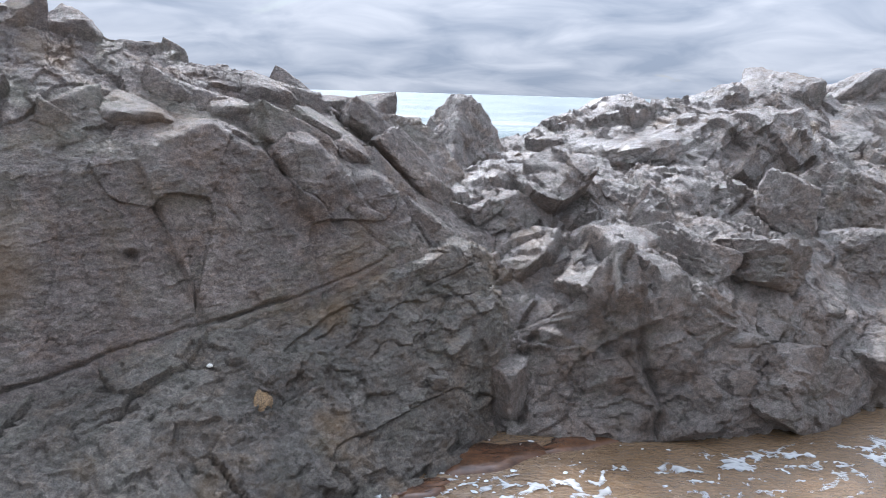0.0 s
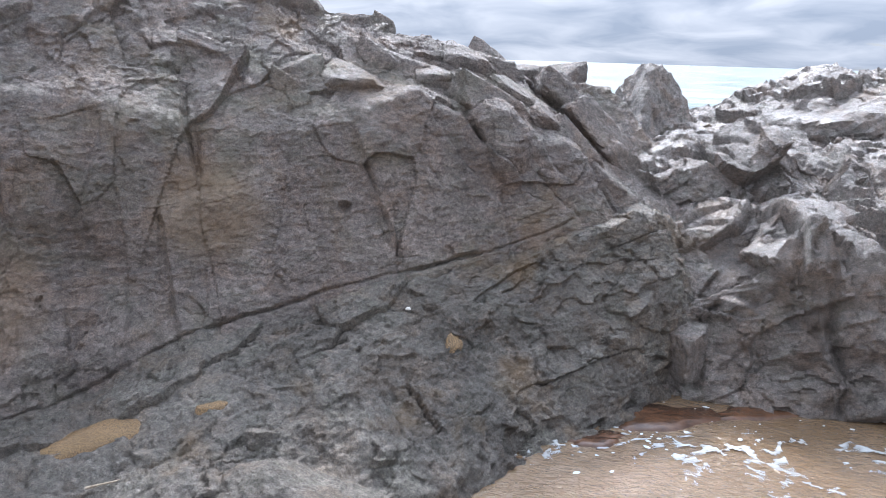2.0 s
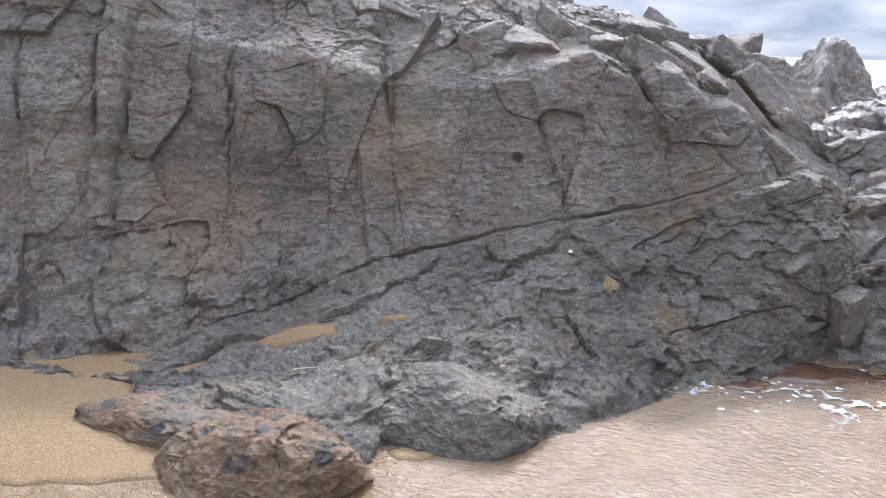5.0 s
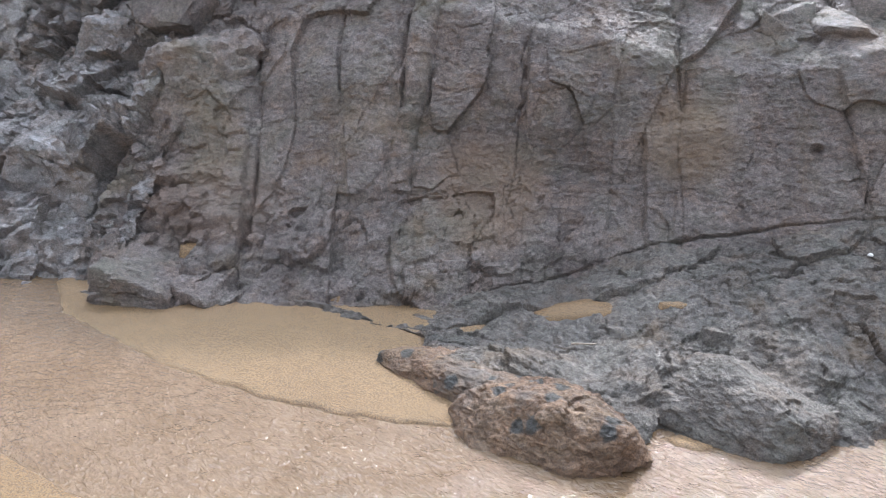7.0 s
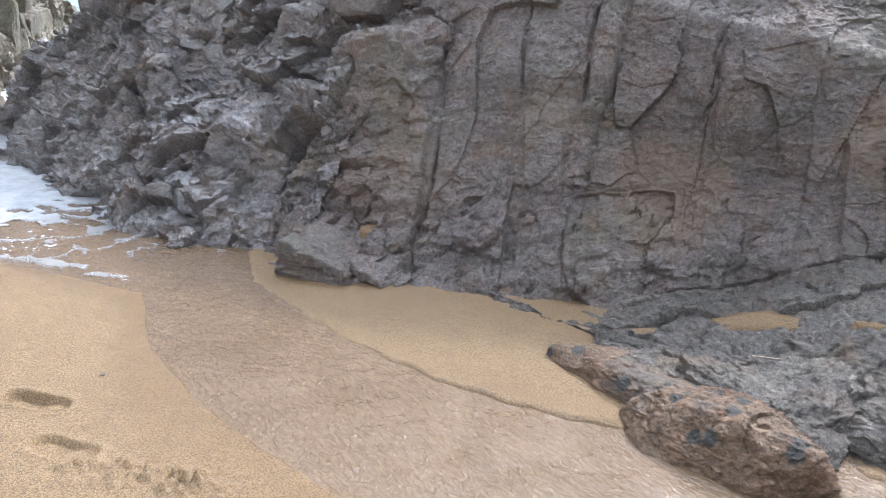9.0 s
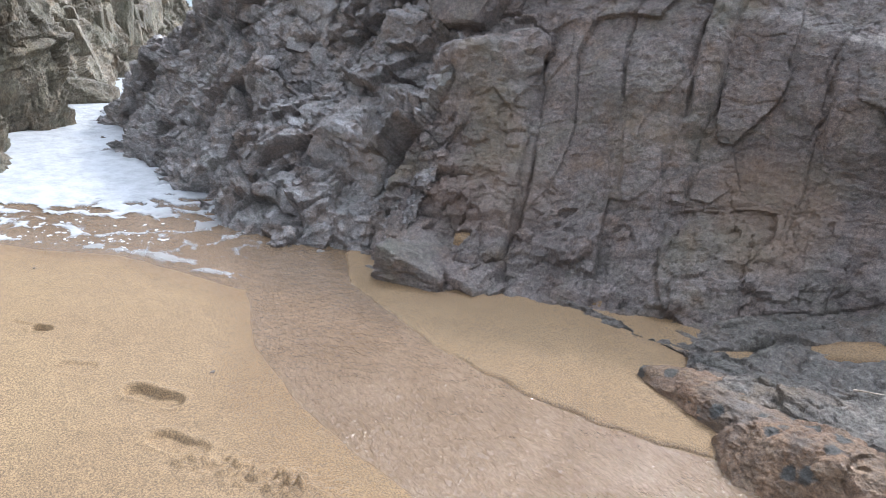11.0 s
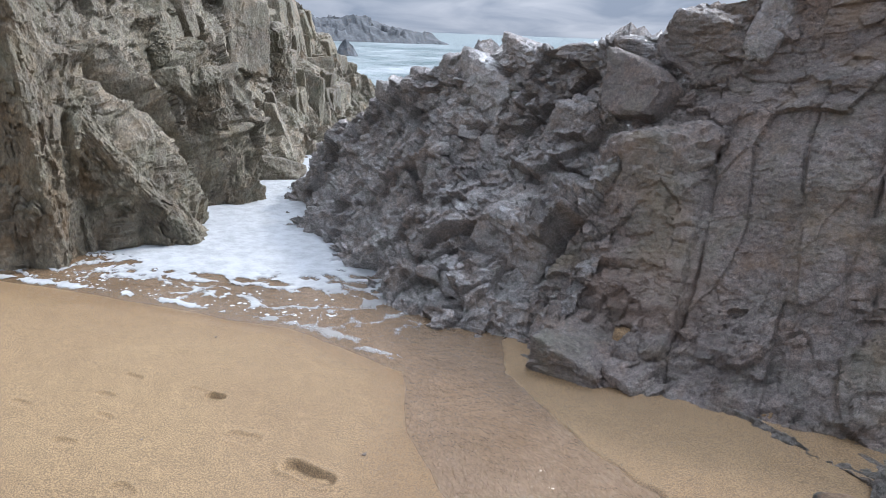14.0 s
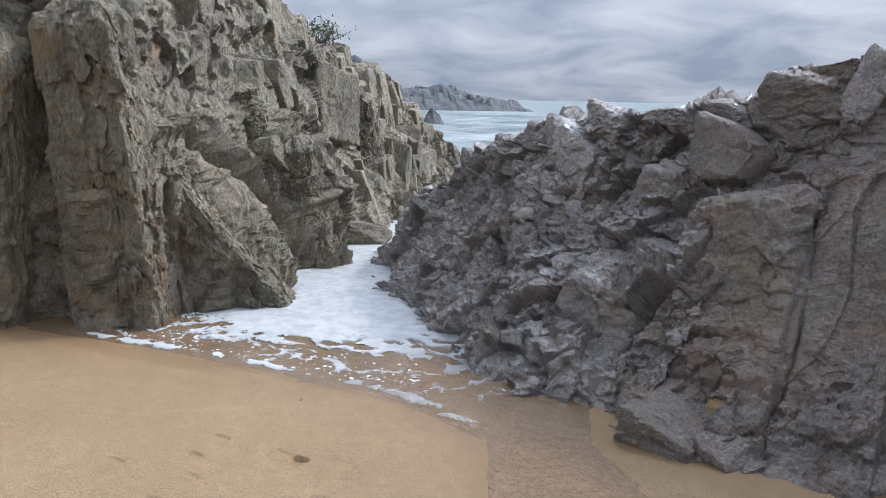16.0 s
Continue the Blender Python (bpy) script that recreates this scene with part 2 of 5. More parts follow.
def sand_material():
    m, n, l, b = material("beach_sand")
    co = n.new("ShaderNodeNewGeometry").outputs["Position"]
    big = tex(n, l, "ShaderNodeTexNoise", co, Scale=1.1, Detail=4).outputs["Fac"]
    med = tex(n, l, "ShaderNodeTexNoise", co, Scale=14, Detail=6, Roughness=0.65).outputs["Fac"]
    fine = tex(n, l, "ShaderNodeTexNoise", co, Scale=150, Detail=4, Roughness=0.9).outputs["Fac"]
    base = ramp(n, l, big, (0.3, (0.252, 0.166, 0.084)), (0.7, (0.297, 0.203, 0.105)))
    base = mix(n, l, 0.25, base, ramp(n, l, med, (0.35, 0.35), (0.65, 0.65)), "OVERLAY")
    base = mix(n, l, 0.7, base, ramp(n, l, fine, (0.42, 0.12), (0.58, 0.88)), "OVERLAY")
    speck = tex(n, l, "ShaderNodeTexVoronoi", co, Scale=38, Randomness=1.0).outputs["Distance"]
    base = mix(n, l, ramp(n, l, speck, (0.05, 0.6), (0.10, 0.0)), base, (0.11, 0.075, 0.045))
    shell = tex(n, l, "ShaderNodeTexVoronoi", co, Scale=60).outputs["Distance"]
    base = mix(n, l, ramp(n, l, shell, (0.06, 0.5), (0.11, 0.0)), base, (0.5, 0.42, 0.32))
    damp = n.new("ShaderNodeVertexColor"); damp.layer_name = "damp"
    base = mix(n, l, damp.outputs["Color"], base, mix(n, l, 1.0, base, (0.86, 0.80, 0.77), "MULTIPLY"))
    l.new(base, b.inputs["Base Color"])
    rr = n.new("ShaderNodeMapRange")
    rr.inputs["To Min"].default_value, rr.inputs["To Max"].default_value = 0.85, 0.22
    l.new(damp.outputs["Color"], rr.inputs["Value"])
    l.new(rr.outputs[0], b.inputs["Roughness"])
    nn = bump(n, l, med, 0.3, 0.012)
    nn = bump(n, l, fine, 0.9, 0.006, nn)
    l.new(nn, b.inputs["Normal"])
    return m


def stream_material():
    """Shallow silty water: brown, glossy, rippled."""
    m, n, l, b = material("stream_water")
    co = n.new("ShaderNodeNewGeometry").outputs["Position"]
    big = tex(n, l, "ShaderNodeTexNoise", co, Scale=2.2, Detail=3, Distortion=0.6).outputs["Fac"]
    base = ramp(n, l, big, (0.3, (0.152, 0.096, 0.050)), (0.7, (0.20, 0.134, 0.080)))
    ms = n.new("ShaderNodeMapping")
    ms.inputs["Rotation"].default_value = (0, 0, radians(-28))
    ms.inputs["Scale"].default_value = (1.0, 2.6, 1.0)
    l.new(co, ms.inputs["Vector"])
    # ochre silt streaks; the pale blue-grey ones paint sky reflection into the colour
    silt_sheen = tex(n, l, "ShaderNodeTexNoise", ms.outputs[0], Scale=20, Detail=6, Roughness=0.68, Distortion=1.0).outputs["Fac"]
    base = mix(n, l, 0.3, base, ramp(n, l, silt_sheen, (0.36, (.26, .22, .16)), (0.5, (.5, .5, .5)), (0.64, (.78, .80, .84))), "OVERLAY")
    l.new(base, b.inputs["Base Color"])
    b.inputs["Roughness"].default_value = 0.06
    b.inputs["IOR"].default_value = 1.55
    mp = n.new("ShaderNodeMapping")
    mp.inputs["Rotation"].default_value = (0, 0, radians(-32))
    mp.inputs["Scale"].default_value = (1.0, 1.9, 1.0)
    l.new(co, mp.inputs["Vector"])
    r1 = tex(n, l, "ShaderNodeTexNoise", mp.outputs[0], Scale=26, Detail=3, Roughness=0.55, Distortion=0.7).outputs["Fac"]
    r2 = tex(n, l, "ShaderNodeTexNoise", co, Scale=95, Detail=3).outputs["Fac"]
    nn = bump(n, l, r1, 0.7, 0.022)
    nn = bump(n, l, r2, 0.5, 0.006, nn)
    l.new(nn, b.inputs["Normal"])
    return m


def sea_material():
    m, n, l, b = material("sea_water")
    co = n.new("ShaderNodeNewGeometry").outputs["Position"]
    foam = tex(n, l, "ShaderNodeTexNoise", co, Scale=0.16, Detail=9, Roughness=0.68, Distortion=0.8).outputs["Fac"]
    foam2 = tex(n, l, "ShaderNodeTexNoise", co, Scale=0.03, Detail=6, Roughness=0.6).outputs["Fac"]
    fm = ramp(n, l, mix(n, l, 0.4, foam, foam2), (0.45, 0.0), (0.60, 0.85))
    l.new(mix(n, l, fm, (0.10, 0.14, 0.14), (0.39, 0.415, 0.42)), b.inputs["Base Color"])
    l.new(ramp(n, l, fm, (0.0, 0.3), (1.0, 0.7)), b.inputs["Roughness"])
    b.inputs["Specular IOR Level"].default_value = 0.18
    b.inputs["IOR"].default_value = 1.33
    a = tex(n, l, "ShaderNodeTexNoise", co, Scale=0.9, Detail=8, Roughness=0.6).outputs["Fac"]
    l.new(bump(n, l, a, 0.9, 0.3), b.inputs["Normal"])
    return m


def foam_material(lacy=False):
    m, n, l, b = material("sea_lace" if lacy else "sea_foam")
    co = n.new("ShaderNodeNewGeometry").outputs["Position"]
    a = tex(n, l, "ShaderNodeTexNoise", co, Scale=9, Detail=6, Roughness=0.6).outputs["Fac"]
    c = tex(n, l, "ShaderNodeTexVoronoi", co, Scale=45).outputs["Distance"]
    l.new(ramp(n, l, a, (0.35, (0.40, 0.41, 0.41)), (0.62, (0.56, 0.575, 0.58))), b.inputs["Base Color"])
    b.inputs["Roughness"].default_value = 0.45
    nn = bump(n, l, a, 0.5, 0.02)
    l.new(bump(n, l, c, 0.4, 0.006, nn), b.inputs["Normal"])
    if lacy:                                     # thin where the bubbles have burst
        thick = n.new("ShaderNodeVertexColor"); thick.layer_name = "thick"
        l.new(thick.outputs["Color"], b.inputs["Alpha"])
    return m


def film_material():
    m, n, l, b = material("red_weed_film")
    co = n.new("ShaderNodeNewGeometry").outputs["Position"]
    a = tex(n, l, "ShaderNodeTexNoise", co, Scale=11, Detail=6, Roughness=.65).outputs["Fac"]
    l.new(ramp(n, l, a, (.3, (.045, .022, .014)), (.7, (.15, .075, .04))), b.inputs["Base Color"])
    b.inputs["Roughness"].default_value = .2
    l.new(bump(n, l, a, .6, .02), b.inputs["Normal"])
    return m


WEED = film_material()
SAND, STREAM, SEA, FOAM, LACE = sand_material(), stream_material(), sea_material(), foam_material(), foam_material(True)

# ---- shaping kit ----
# plan axes of the shore: s runs along the rock wall (to the sea channel), q runs away from the beach into the rock
AXC, AXS = 0.882, 0.471


def to_world(p):
    s, q, z = p[..., 0], p[..., 1], p[..., 2]
    return np.stack((-AXC * s - AXS * q, -AXS * s + AXC * q, z), -1)


def hash3(i, j, k, seed):
    h = (i.astype(np.int64) * 374761393 + j.astype(np.int64) * 668265263 + k.astype(np.int64) * 2147483647 + seed * 1442695041) & 0xFFFFFFFF
    h = ((h ^ (h >> 13)) * 1274126177) & 0xFFFFFFFF
    h = ((h ^ (h >> 15)) * 2246822519) & 0xFFFFFFFF
    return ((h ^ (h >> 16)) & 0xFFFFFF) / float(0x1000000)


def value_noise(p, seed=0):
    i = np.floor(p)
    f = p - i
    f = f * f * f * (f * (f * 6 - 15) + 10)
    i = i.astype(np.int64)
    out = 0.0
    for a in (0, 1):
        for b in (0, 1):
            for c in (0, 1):
                wgt = (f[:, 0] if a else 1 - f[:, 0]) * (f[:, 1] if b else 1 - f[:, 1]) * (f[:, 2] if c else 1 - f[:, 2])
                out = out + wgt * hash3(i[:, 0] + a, i[:, 1] + b, i[:, 2] + c, seed)
    return out * 2 - 1


def fbm(p, octaves=4, gain=0.5, seed=0):
    out, amp = 0.0, 1.0
    for o in range(octaves):
        out = out + amp * value_noise(p * 2.03 ** o + 17.3 * o, seed + o)
        amp *= gain
    return out


def cells(p, seed=0):
    """Joint-bounded blocks: how far the next joint is, a random number of the block, and the lean of its face."""
    i = np.floor(p).astype(np.int64)
    best = np.full(len(p), 9.0)
    second = np.full(len(p), 9.0)
    cell = np.zeros_like(i)
    off = np.zeros_like(p)
    for a in (-1, 0, 1):
        for b in (-1, 0, 1):
            for c in (-1, 0, 1):
                k = i + np.array((a, b, c))
                x, y, z = k.T
                d = p - k - np.stack((hash3(x, y, z, seed), hash3(x, y, z, seed + 1), hash3(x, y, z, seed + 2)), -1)
                e = d * d
                e = e * e
                e = e * e
                dist = np.sqrt(np.sqrt(np.sqrt(e.sum(-1))))
                near = dist < best
                second = np.where(near, best, np.minimum(second, dist))
                best = np.where(near, dist, best)
                cell[near] = k[near]
                off[near] = d[near]
    x, y, z = cell.T
    tilt = np.stack((hash3(x, y, z, seed + 4), hash3(x, y, z, seed + 5), hash3(x, y, z, seed + 6)), -1) - 0.5
    return second - best, hash3(x, y, z, seed + 3), (off * tilt).sum(-1), hash3(x, y, z, seed + 7)


def smooth(a, b, x):
    t = np.clip((x - a) / (b - a), 0, 1)
    return t * t * (3 - 2 * t)


def frame_axes(rs, rq, rz):
    return np.array(Euler((radians(rs), radians(rq), radians(rz))).to_matrix())


def blocks(p, size, seed, step, tilt, joint, joint_width=0.06, warp=0.10, turn=(0, 0, 0)):
    """Jointed rock: straight-sided blocks of the given size, each set in or out, its face leaning, some parted by open joints."""
    g = (p @ frame_axes(*turn)) / np.array(size)
    w = g * 2.3
    g = g + warp * np.stack((fbm(w, 2, seed=seed + 11), fbm(w, 2, seed=seed + 12), fbm(w, 2, seed=seed + 13)), -1)
    edge, rnd, lean, open_joint = cells(g, seed)
    return step * (rnd - 0.5) * 2 + tilt * lean - joint * smooth(.45, .8, open_joint) * (1 - smooth(0.0, joint_width, edge))


def beds(p, normal, period, depth, seed, wobble=0.5):
    """Bedding: layers that stick out and break back one above the other."""
    n = np.array(normal, float)
    n /= np.linalg.norm(n)
    x = (p @ n) / period + wobble * fbm(p * (0.45 / period), 3, seed=seed)
    k = np.floor(x)
    f = x - k
    r = hash3(k.astype(np.int64), k.astype(np.int64) * 0, k.astype(np.int64) * 0, seed + 5)
    return depth * (.4 + r) * (smooth(0, .15, f) * (1 - f) - .4)


def ridged(p, octaves=4, seed=0, gain=.55):
    out, amp = 0.0, 1.0
    for o in range(octaves):
        out = out + amp * (.5 - np.abs(value_noise(p * 2.1 ** o + 9.7 * o, seed + o)))
        amp *= gain
    return out


def carve(p, lines, axes=(0, 2), widen=1.0):
    """Grooves along polylines in two of the axes: each line is (width, depth, (a, b), (a, b), ...)."""
    out = np.zeros(len(p))
    wob = 0.010 * np.stack((fbm(p * 9, 3, seed=71), fbm(p * 9, 3, seed=75)), -1)
    a = p[:, list(axes)] + wob
    uneven = np.clip(.95 + .6 * fbm(p * 4, 2, seed=79), .5, 1.3)
    for width, depth, *pts in lines:
        d = np.full(len(p), 1e9)
        for u, v in zip(pts, pts[1:]):
            u, v = np.array(u), np.array(v)
            e = v - u
            t = np.clip(((a - u) @ e) / (e @ e), 0, 1)
            d = np.minimum(d, np.hypot(*(a - u - t[:, None] * e).T))
        out -= depth * uneven * np.exp(-(d / (width * widen)) ** 2)
    return out


def offsets(p, lines, axes=(0, 2), reach=.3, edge=.012):
    """Steps along straight joints: the face left of the line from (a, b) to (c, d) stands out by the given height, and dies away."""
    out = np.zeros(len(p))
    wob = fbm(p * 7, 3, seed=77) * .012
    x, y = p[:, axes[0]], p[:, axes[1]]
    for a, b, c, d, hgt in lines:
        e = np.array((c - a, d - b))
        ln = np.hypot(*e)
        e /= ln
        along = (x - a) * e[0] + (y - b) * e[1]
        across = (y - b) * e[0] - (x - a) * e[1] + wob
        fade = smooth(-.06, .04, along) * smooth(ln + .06, ln - .04, along)
        out += hgt * smooth(-edge, edge, across) * np.exp(-np.clip(across, 0, 9) / reach) * fade * (across < reach * 4)
    return out


def columns(p, joints, bulge, seed):
    """Upright pillars between joints (place along s at 1 m height, lean): each swells and stands at its own depth."""
    b = np.array([[s for s, m in joints], [m for s, m in joints]])
    wob = .025 * fbm(p * np.array((2, 2, 3)), 2, seed=seed)
    edge = b[0][None] + b[1][None] * (p[:, 2:3] - 1) + wob[:, None]
    k = (p[:, 0:1] > edge).sum(1)
    n = len(joints)
    lo = np.take_along_axis(edge, np.clip(k - 1, 0, n - 1)[:, None], 1)[:, 0]
    hi = np.take_along_axis(edge, np.clip(k, 0, n - 1)[:, None], 1)[:, 0]
    u = np.clip((p[:, 0] - lo) / np.maximum(hi - lo, .05), 0, 1)
    inside = (k > 0) & (k < n)
    r, r2 = hash3(k, k * 0, k * 0, seed), hash3(k, k * 0, k * 0, seed + 1)
    return np.where(inside, bulge * (1 - (2 * u - 1) ** 4) * (.6 + .8 * r) + bulge * 1.1 * (r2 - .5) + bulge * 1.2 * (r - .5) * (u - .5), 0)


def lumps(p, items):
    """Rounded swellings (positive) or hollows (negative): (s, q, z, rs, rq, rz, height)."""
    out = np.zeros(len(p))
    for s, q, z, rs, rq, rz, hgt in items:
        r2 = ((p[:, 0] - s) / rs) ** 2 + ((p[:, 1] - q) / rq) ** 2 + ((p[:, 2] - z) / rz) ** 2
        out += hgt * np.where(r2 < 1, (1 - np.clip(r2, 0, 1)) ** 1.3, 0)
    return out


def mesh_grid(name, verts, nu, nv, mat, flip=False, label="", category="", kind="", smooth_shade=True, parent=None):
    idx = np.arange(nu * nv).reshape(nu, nv)
    q = np.stack((idx[:-1, :-1], idx[1:, :-1], idx[1:, 1:], idx[:-1, 1:]), -1).reshape(-1, 4)
    if flip:
        q = q[:, ::-1]
    me = bpy.data.meshes.new(name)
    me.vertices.add(len(verts))
    me.vertices.foreach_set("co", np.ascontiguousarray(verts, dtype=np.float32).ravel())
    me.loops.add(q.size)
    me.loops.foreach_set("vertex_index", np.ascontiguousarray(q, dtype=np.int32).ravel())
    me.polygons.add(len(q))
    me.polygons.foreach_set("loop_start", np.arange(0, q.size, 4, dtype=np.int32))
    me.polygons.foreach_set("use_smooth", np.full(len(q), smooth_shade))
    me.update(calc_edges=True)
    me.materials.append(mat)
    ob = new(name, me)
    if parent:
        ob.parent = parent
    return tagged(ob, label, category, kind=kind)


def control_sheet(lines, a0, a1, na, rows, axis=0):
    """A sheet through control lines; each line holds (s, q, z) places, read along one plan axis. rows: how many rows between lines."""
    other = 1 - axis
    ref = sorted(lines[len(lines) // 2], key=lambda r: r[axis])        # even steps along the plan line, not along the axis
    ra = np.linspace(a0, a1, 4000)
    ro = np.interp(ra, [r[axis] for r in ref], [r[other] for r in ref])
    run = np.concatenate(((0,), np.cumsum(np.hypot(np.diff(ra), .8 * np.diff(ro)))))
    a = np.interp(np.linspace(0, run[-1], na), run, ra)
    curves = []
    for line in lines:
        line = sorted(line, key=lambda r: r[axis])
        la = [r[axis] for r in line]
        c = np.zeros((na, 3))
        c[:, axis] = a
        c[:, other] = np.interp(a, la, [r[other] for r in line])
        c[:, 2] = np.interp(a, la, [r[2] for r in line])
        curves.append(c)
    out = []
    for k, (c, d) in enumerate(zip(curves, curves[1:])):
        n = rows[k]
        for t in np.linspace(0, 1, n, endpoint=False):
            out.append(c + (d - c) * t)
    out.append(curves[-1])
    return np.stack(out, 1)          # na x nv x 3


def sheet_normals(g):
    du = np.gradient(g, axis=0)
    dv = np.gradient(g, axis=1)
    n = np.cross(du, dv)
    return n / (np.linalg.norm(n, axis=-1, keepdims=True) + 1e-9)


def blur(g, times):
    for _ in range(times):
        h = g.copy()
        h[1:-1] = (g[:-2] + 2 * g[1:-1] + g[2:]) / 4
        k = h.copy()
        k[:, 1:-1] = (h[:, :-2] + 2 * h[:, 1:-1] + h[:, 2:]) / 4
        g = k
    return g


def rock_sheet(name, lines, a0, a1, na, rows, relief, mat, label, category="rock", axis=0, side=1, soften=6, kind=""):
    """A rock mass: a sheet through control lines, pushed out along its normals by relief(points)."""
    g = blur(control_sheet(lines, a0, a1, na, rows, axis), soften)
    nrm = blur(sheet_normals(g), 4) * side
    p = g.reshape(-1, 3)
    d = relief(p)
    w = p + nrm.reshape(-1, 3) * d[:, None]
    ob = mesh_grid(name, to_world(w), g.shape[0], g.shape[1], mat, flip=(side > 0), label=label, category=category, kind=kind)
    ob.data.set_sharp_from_angle(angle=radians(30))
    return ob, w, nrm.reshape(-1, 3)


# loose-edged blocks: angular solids bounded by a handful of leaning planes
def block_mesh(name, seed, mat, fine=4, spire=False, sharp=34, grain=1.0, jitter=.2, cuts=5, aspect=(1, 1, 1)):
    rng = np.random.default_rng(seed)
    bm = bmesh.new()
    bmesh.ops.create_icosphere(bm, subdivisions=fine, radius=1.0)
    d = np.array([v.co[:] for v in bm.verts])
    d /= np.linalg.norm(d, axis=1, keepdims=True)
    nrm, off = [], []
    for ax in range(3):
        for sg in (-1, 1):
            v = np.zeros(3); v[ax] = sg
            v += rng.normal(0, jitter, 3)
            if spire and ax < 2:
                v[2] = .55 + rng.uniform(-.1, .15)
            nrm.append(v / np.linalg.norm(v)); off.append(rng.uniform(.55, .7) if spire and ax < 2 else rng.uniform(.78, .98))
    for _ in range(cuts):
        v = rng.normal(0, 1, 3)
        nrm.append(v / np.linalg.norm(v)); off.append(rng.uniform(.82, 1.05))
    a = np.clip(d @ np.array(nrm).T, 1e-4, None) / np.array(off)
    r = (a ** sharp).sum(1) ** (-1 / sharp)
    p = d * r[:, None]
    q = p * np.array(aspect) + 31.7 * seed          # aspect: keeps the relief even on a block that is laid flat
    r2 = .03 * fbm(q * 1.8, 3, seed=seed) + grain * (.05 * ridged(q * 3.2, 3, seed=seed + 3) - .02 + .028 * fbm(q * 8, 3, .6, seed=seed + 5))
    r2 += grain * (blocks(q, (.7, .8, .45), seed, .035, .10, .02, .06) + .014 * fbm(q * 19, 3, .7, seed=seed + 8))
    p = p + d * r2[:, None]
    for v, c in zip(bm.verts, p):
        v.co = c
    for f in bm.faces:
        f.smooth = True
    me = bpy.data.meshes.new(name)
    bm.to_mesh(me)
    bm.free()
    me.materials.append(mat)
    me.set_sharp_from_angle(angle=radians(28))
    return me


SHORE_TURN = math.degrees(math.atan2(-AXS, -AXC))


def place_block(me, parent, s, q, z, rs, rq, rz, turn=(0, 0, 0), name="block"):
    ob = new(name, me)
    x, y, zz = to_world(np.array((s, q, z), float))
    ob.matrix_world = pose(x, y, zz, 0, 0, SHORE_TURN) @ pose(0, 0, 0, *turn) @ Matrix.Diagonal((rs, rq, rz, 1))
    ob.parent = parent
    return ob


def block_kinds(name, mat, seed, count=6, fine=4, spire=False, grain=1.0, jitter=.2, sharp=26):
    return [block_mesh(name, seed + 7 * k, mat, fine, spire, grain=grain, jitter=jitter, sharp=sharp) for k in range(count)]


def strew(parent, pts, nrm, kinds, count, size, seed, where, sink=.35, flat=(1, .8, .7), turn=None, loose=12):
    """Half-buried blocks over a rock mass, wherever where(points) allows; turn: the lie of the joints, else any."""
    rng = np.random.default_rng(seed)
    ok = np.flatnonzero(where(pts))
    for _ in range(count):
        k = ok[rng.integers(len(ok))]
        r = size[0] * (size[1] / size[0]) ** rng.random() ** 1.4
        c = pts[k] - nrm[k] * r * sink
        lie = (rng.uniform(-25, 25), rng.uniform(-25, 25), rng.uniform(0, 360)) if turn is None else tuple(a + rng.normal(0, loose) for a in turn)
        place_block(kinds[rng.integers(len(kinds))], parent, *c, r * flat[0] * rng.uniform(.8, 1.4), r * flat[1] * rng.uniform(.8, 1.3), r * flat[2] * rng.uniform(.7, 1.2), lie)

# ---- rock masses ----
WALL_FOOT = [(-2.8, 3.95, .2), (-2.1, 3.55, .3), (-1.4, 3.38, .4), (-.3, 3.3, .2), (.4, 3.2, .0), (1.2, 2.95, -.25), (1.6, 2.68, -.25), (2, 2.54, -.25), (2.6, 2.42, -.25), (3.1, 2.45, -.25),
             (3.3, 2.6, -.25), (3.8, 2.3, -.25), (4.7, 2.55, -.25), (6.2, 2.92, -.3), (7.7, 3.6, -.35), (8.4, 4.3, -.4)]
WALL_LOW = [(-2.8, 4.05, .5), (-2.1, 3.7, .7), (-1.4, 3.5, .75), (-.3, 3.5, .55), (.4, 3.5, .55), (1.2, 3.45, .5), (2, 3.2, .4), (2.6, 3.0, .35), (3.2, 2.95, .3),
            (3.9, 3.1, .42), (4.7, 3.1, .45), (6.2, 3.4, .35), (7.7, 3.85, -.05), (8.4, 4.4, -.3)]
WALL_TOP = [(-2.8, 4.2, .6), (-2.1, 3.8, .8), (-1.73, 3.72, .86), (-1.49, 3.72, 1.11), (-1.22, 3.72, 1.17), (-1.09, 3.72, 1.32), (-.89, 3.74, 1.25), (-.69, 3.72, 1.38), (-.33, 3.72, 1.24),
            (.04, 3.72, 1.19), (.46, 3.72, 1.21), (.63, 3.72, 1.28), (1, 3.72, 1.3), (1.37, 3.7, 1.38), (2, 3.7, 1.5), (2.6, 3.65, 1.3), (3.2, 3.5, 1.02),
            (3.66, 3.5, .83), (3.96, 3.56, 1.0), (4.4, 3.6, .95), (5, 3.6, .95), (6, 3.7, .8), (6.6, 3.8, .65), (7.4, 3.95, .35), (8.4, 4.45, -.2)]
WALL_LEDGE = [(-2.8, 4.5, .7), (-2.1, 4, .9), (-1.25, 3.95, 1.3), (-.94, 3.98, 1.36), (-.41, 3.98, 1.41), (-.07, 3.95, 1.5), (.26, 3.95, 1.4), (1, 3.95, 1.5), (2, 3.9, 1.75), (2.7, 3.85, 1.5),
              (3.2, 3.75, 1.25), (4, 3.78, 1.3), (5, 3.78, 1.25), (6, 3.85, 1.05), (6.6, 3.93, .85), (7.4, 4.03, .5), (8.4, 4.5, -.15)]
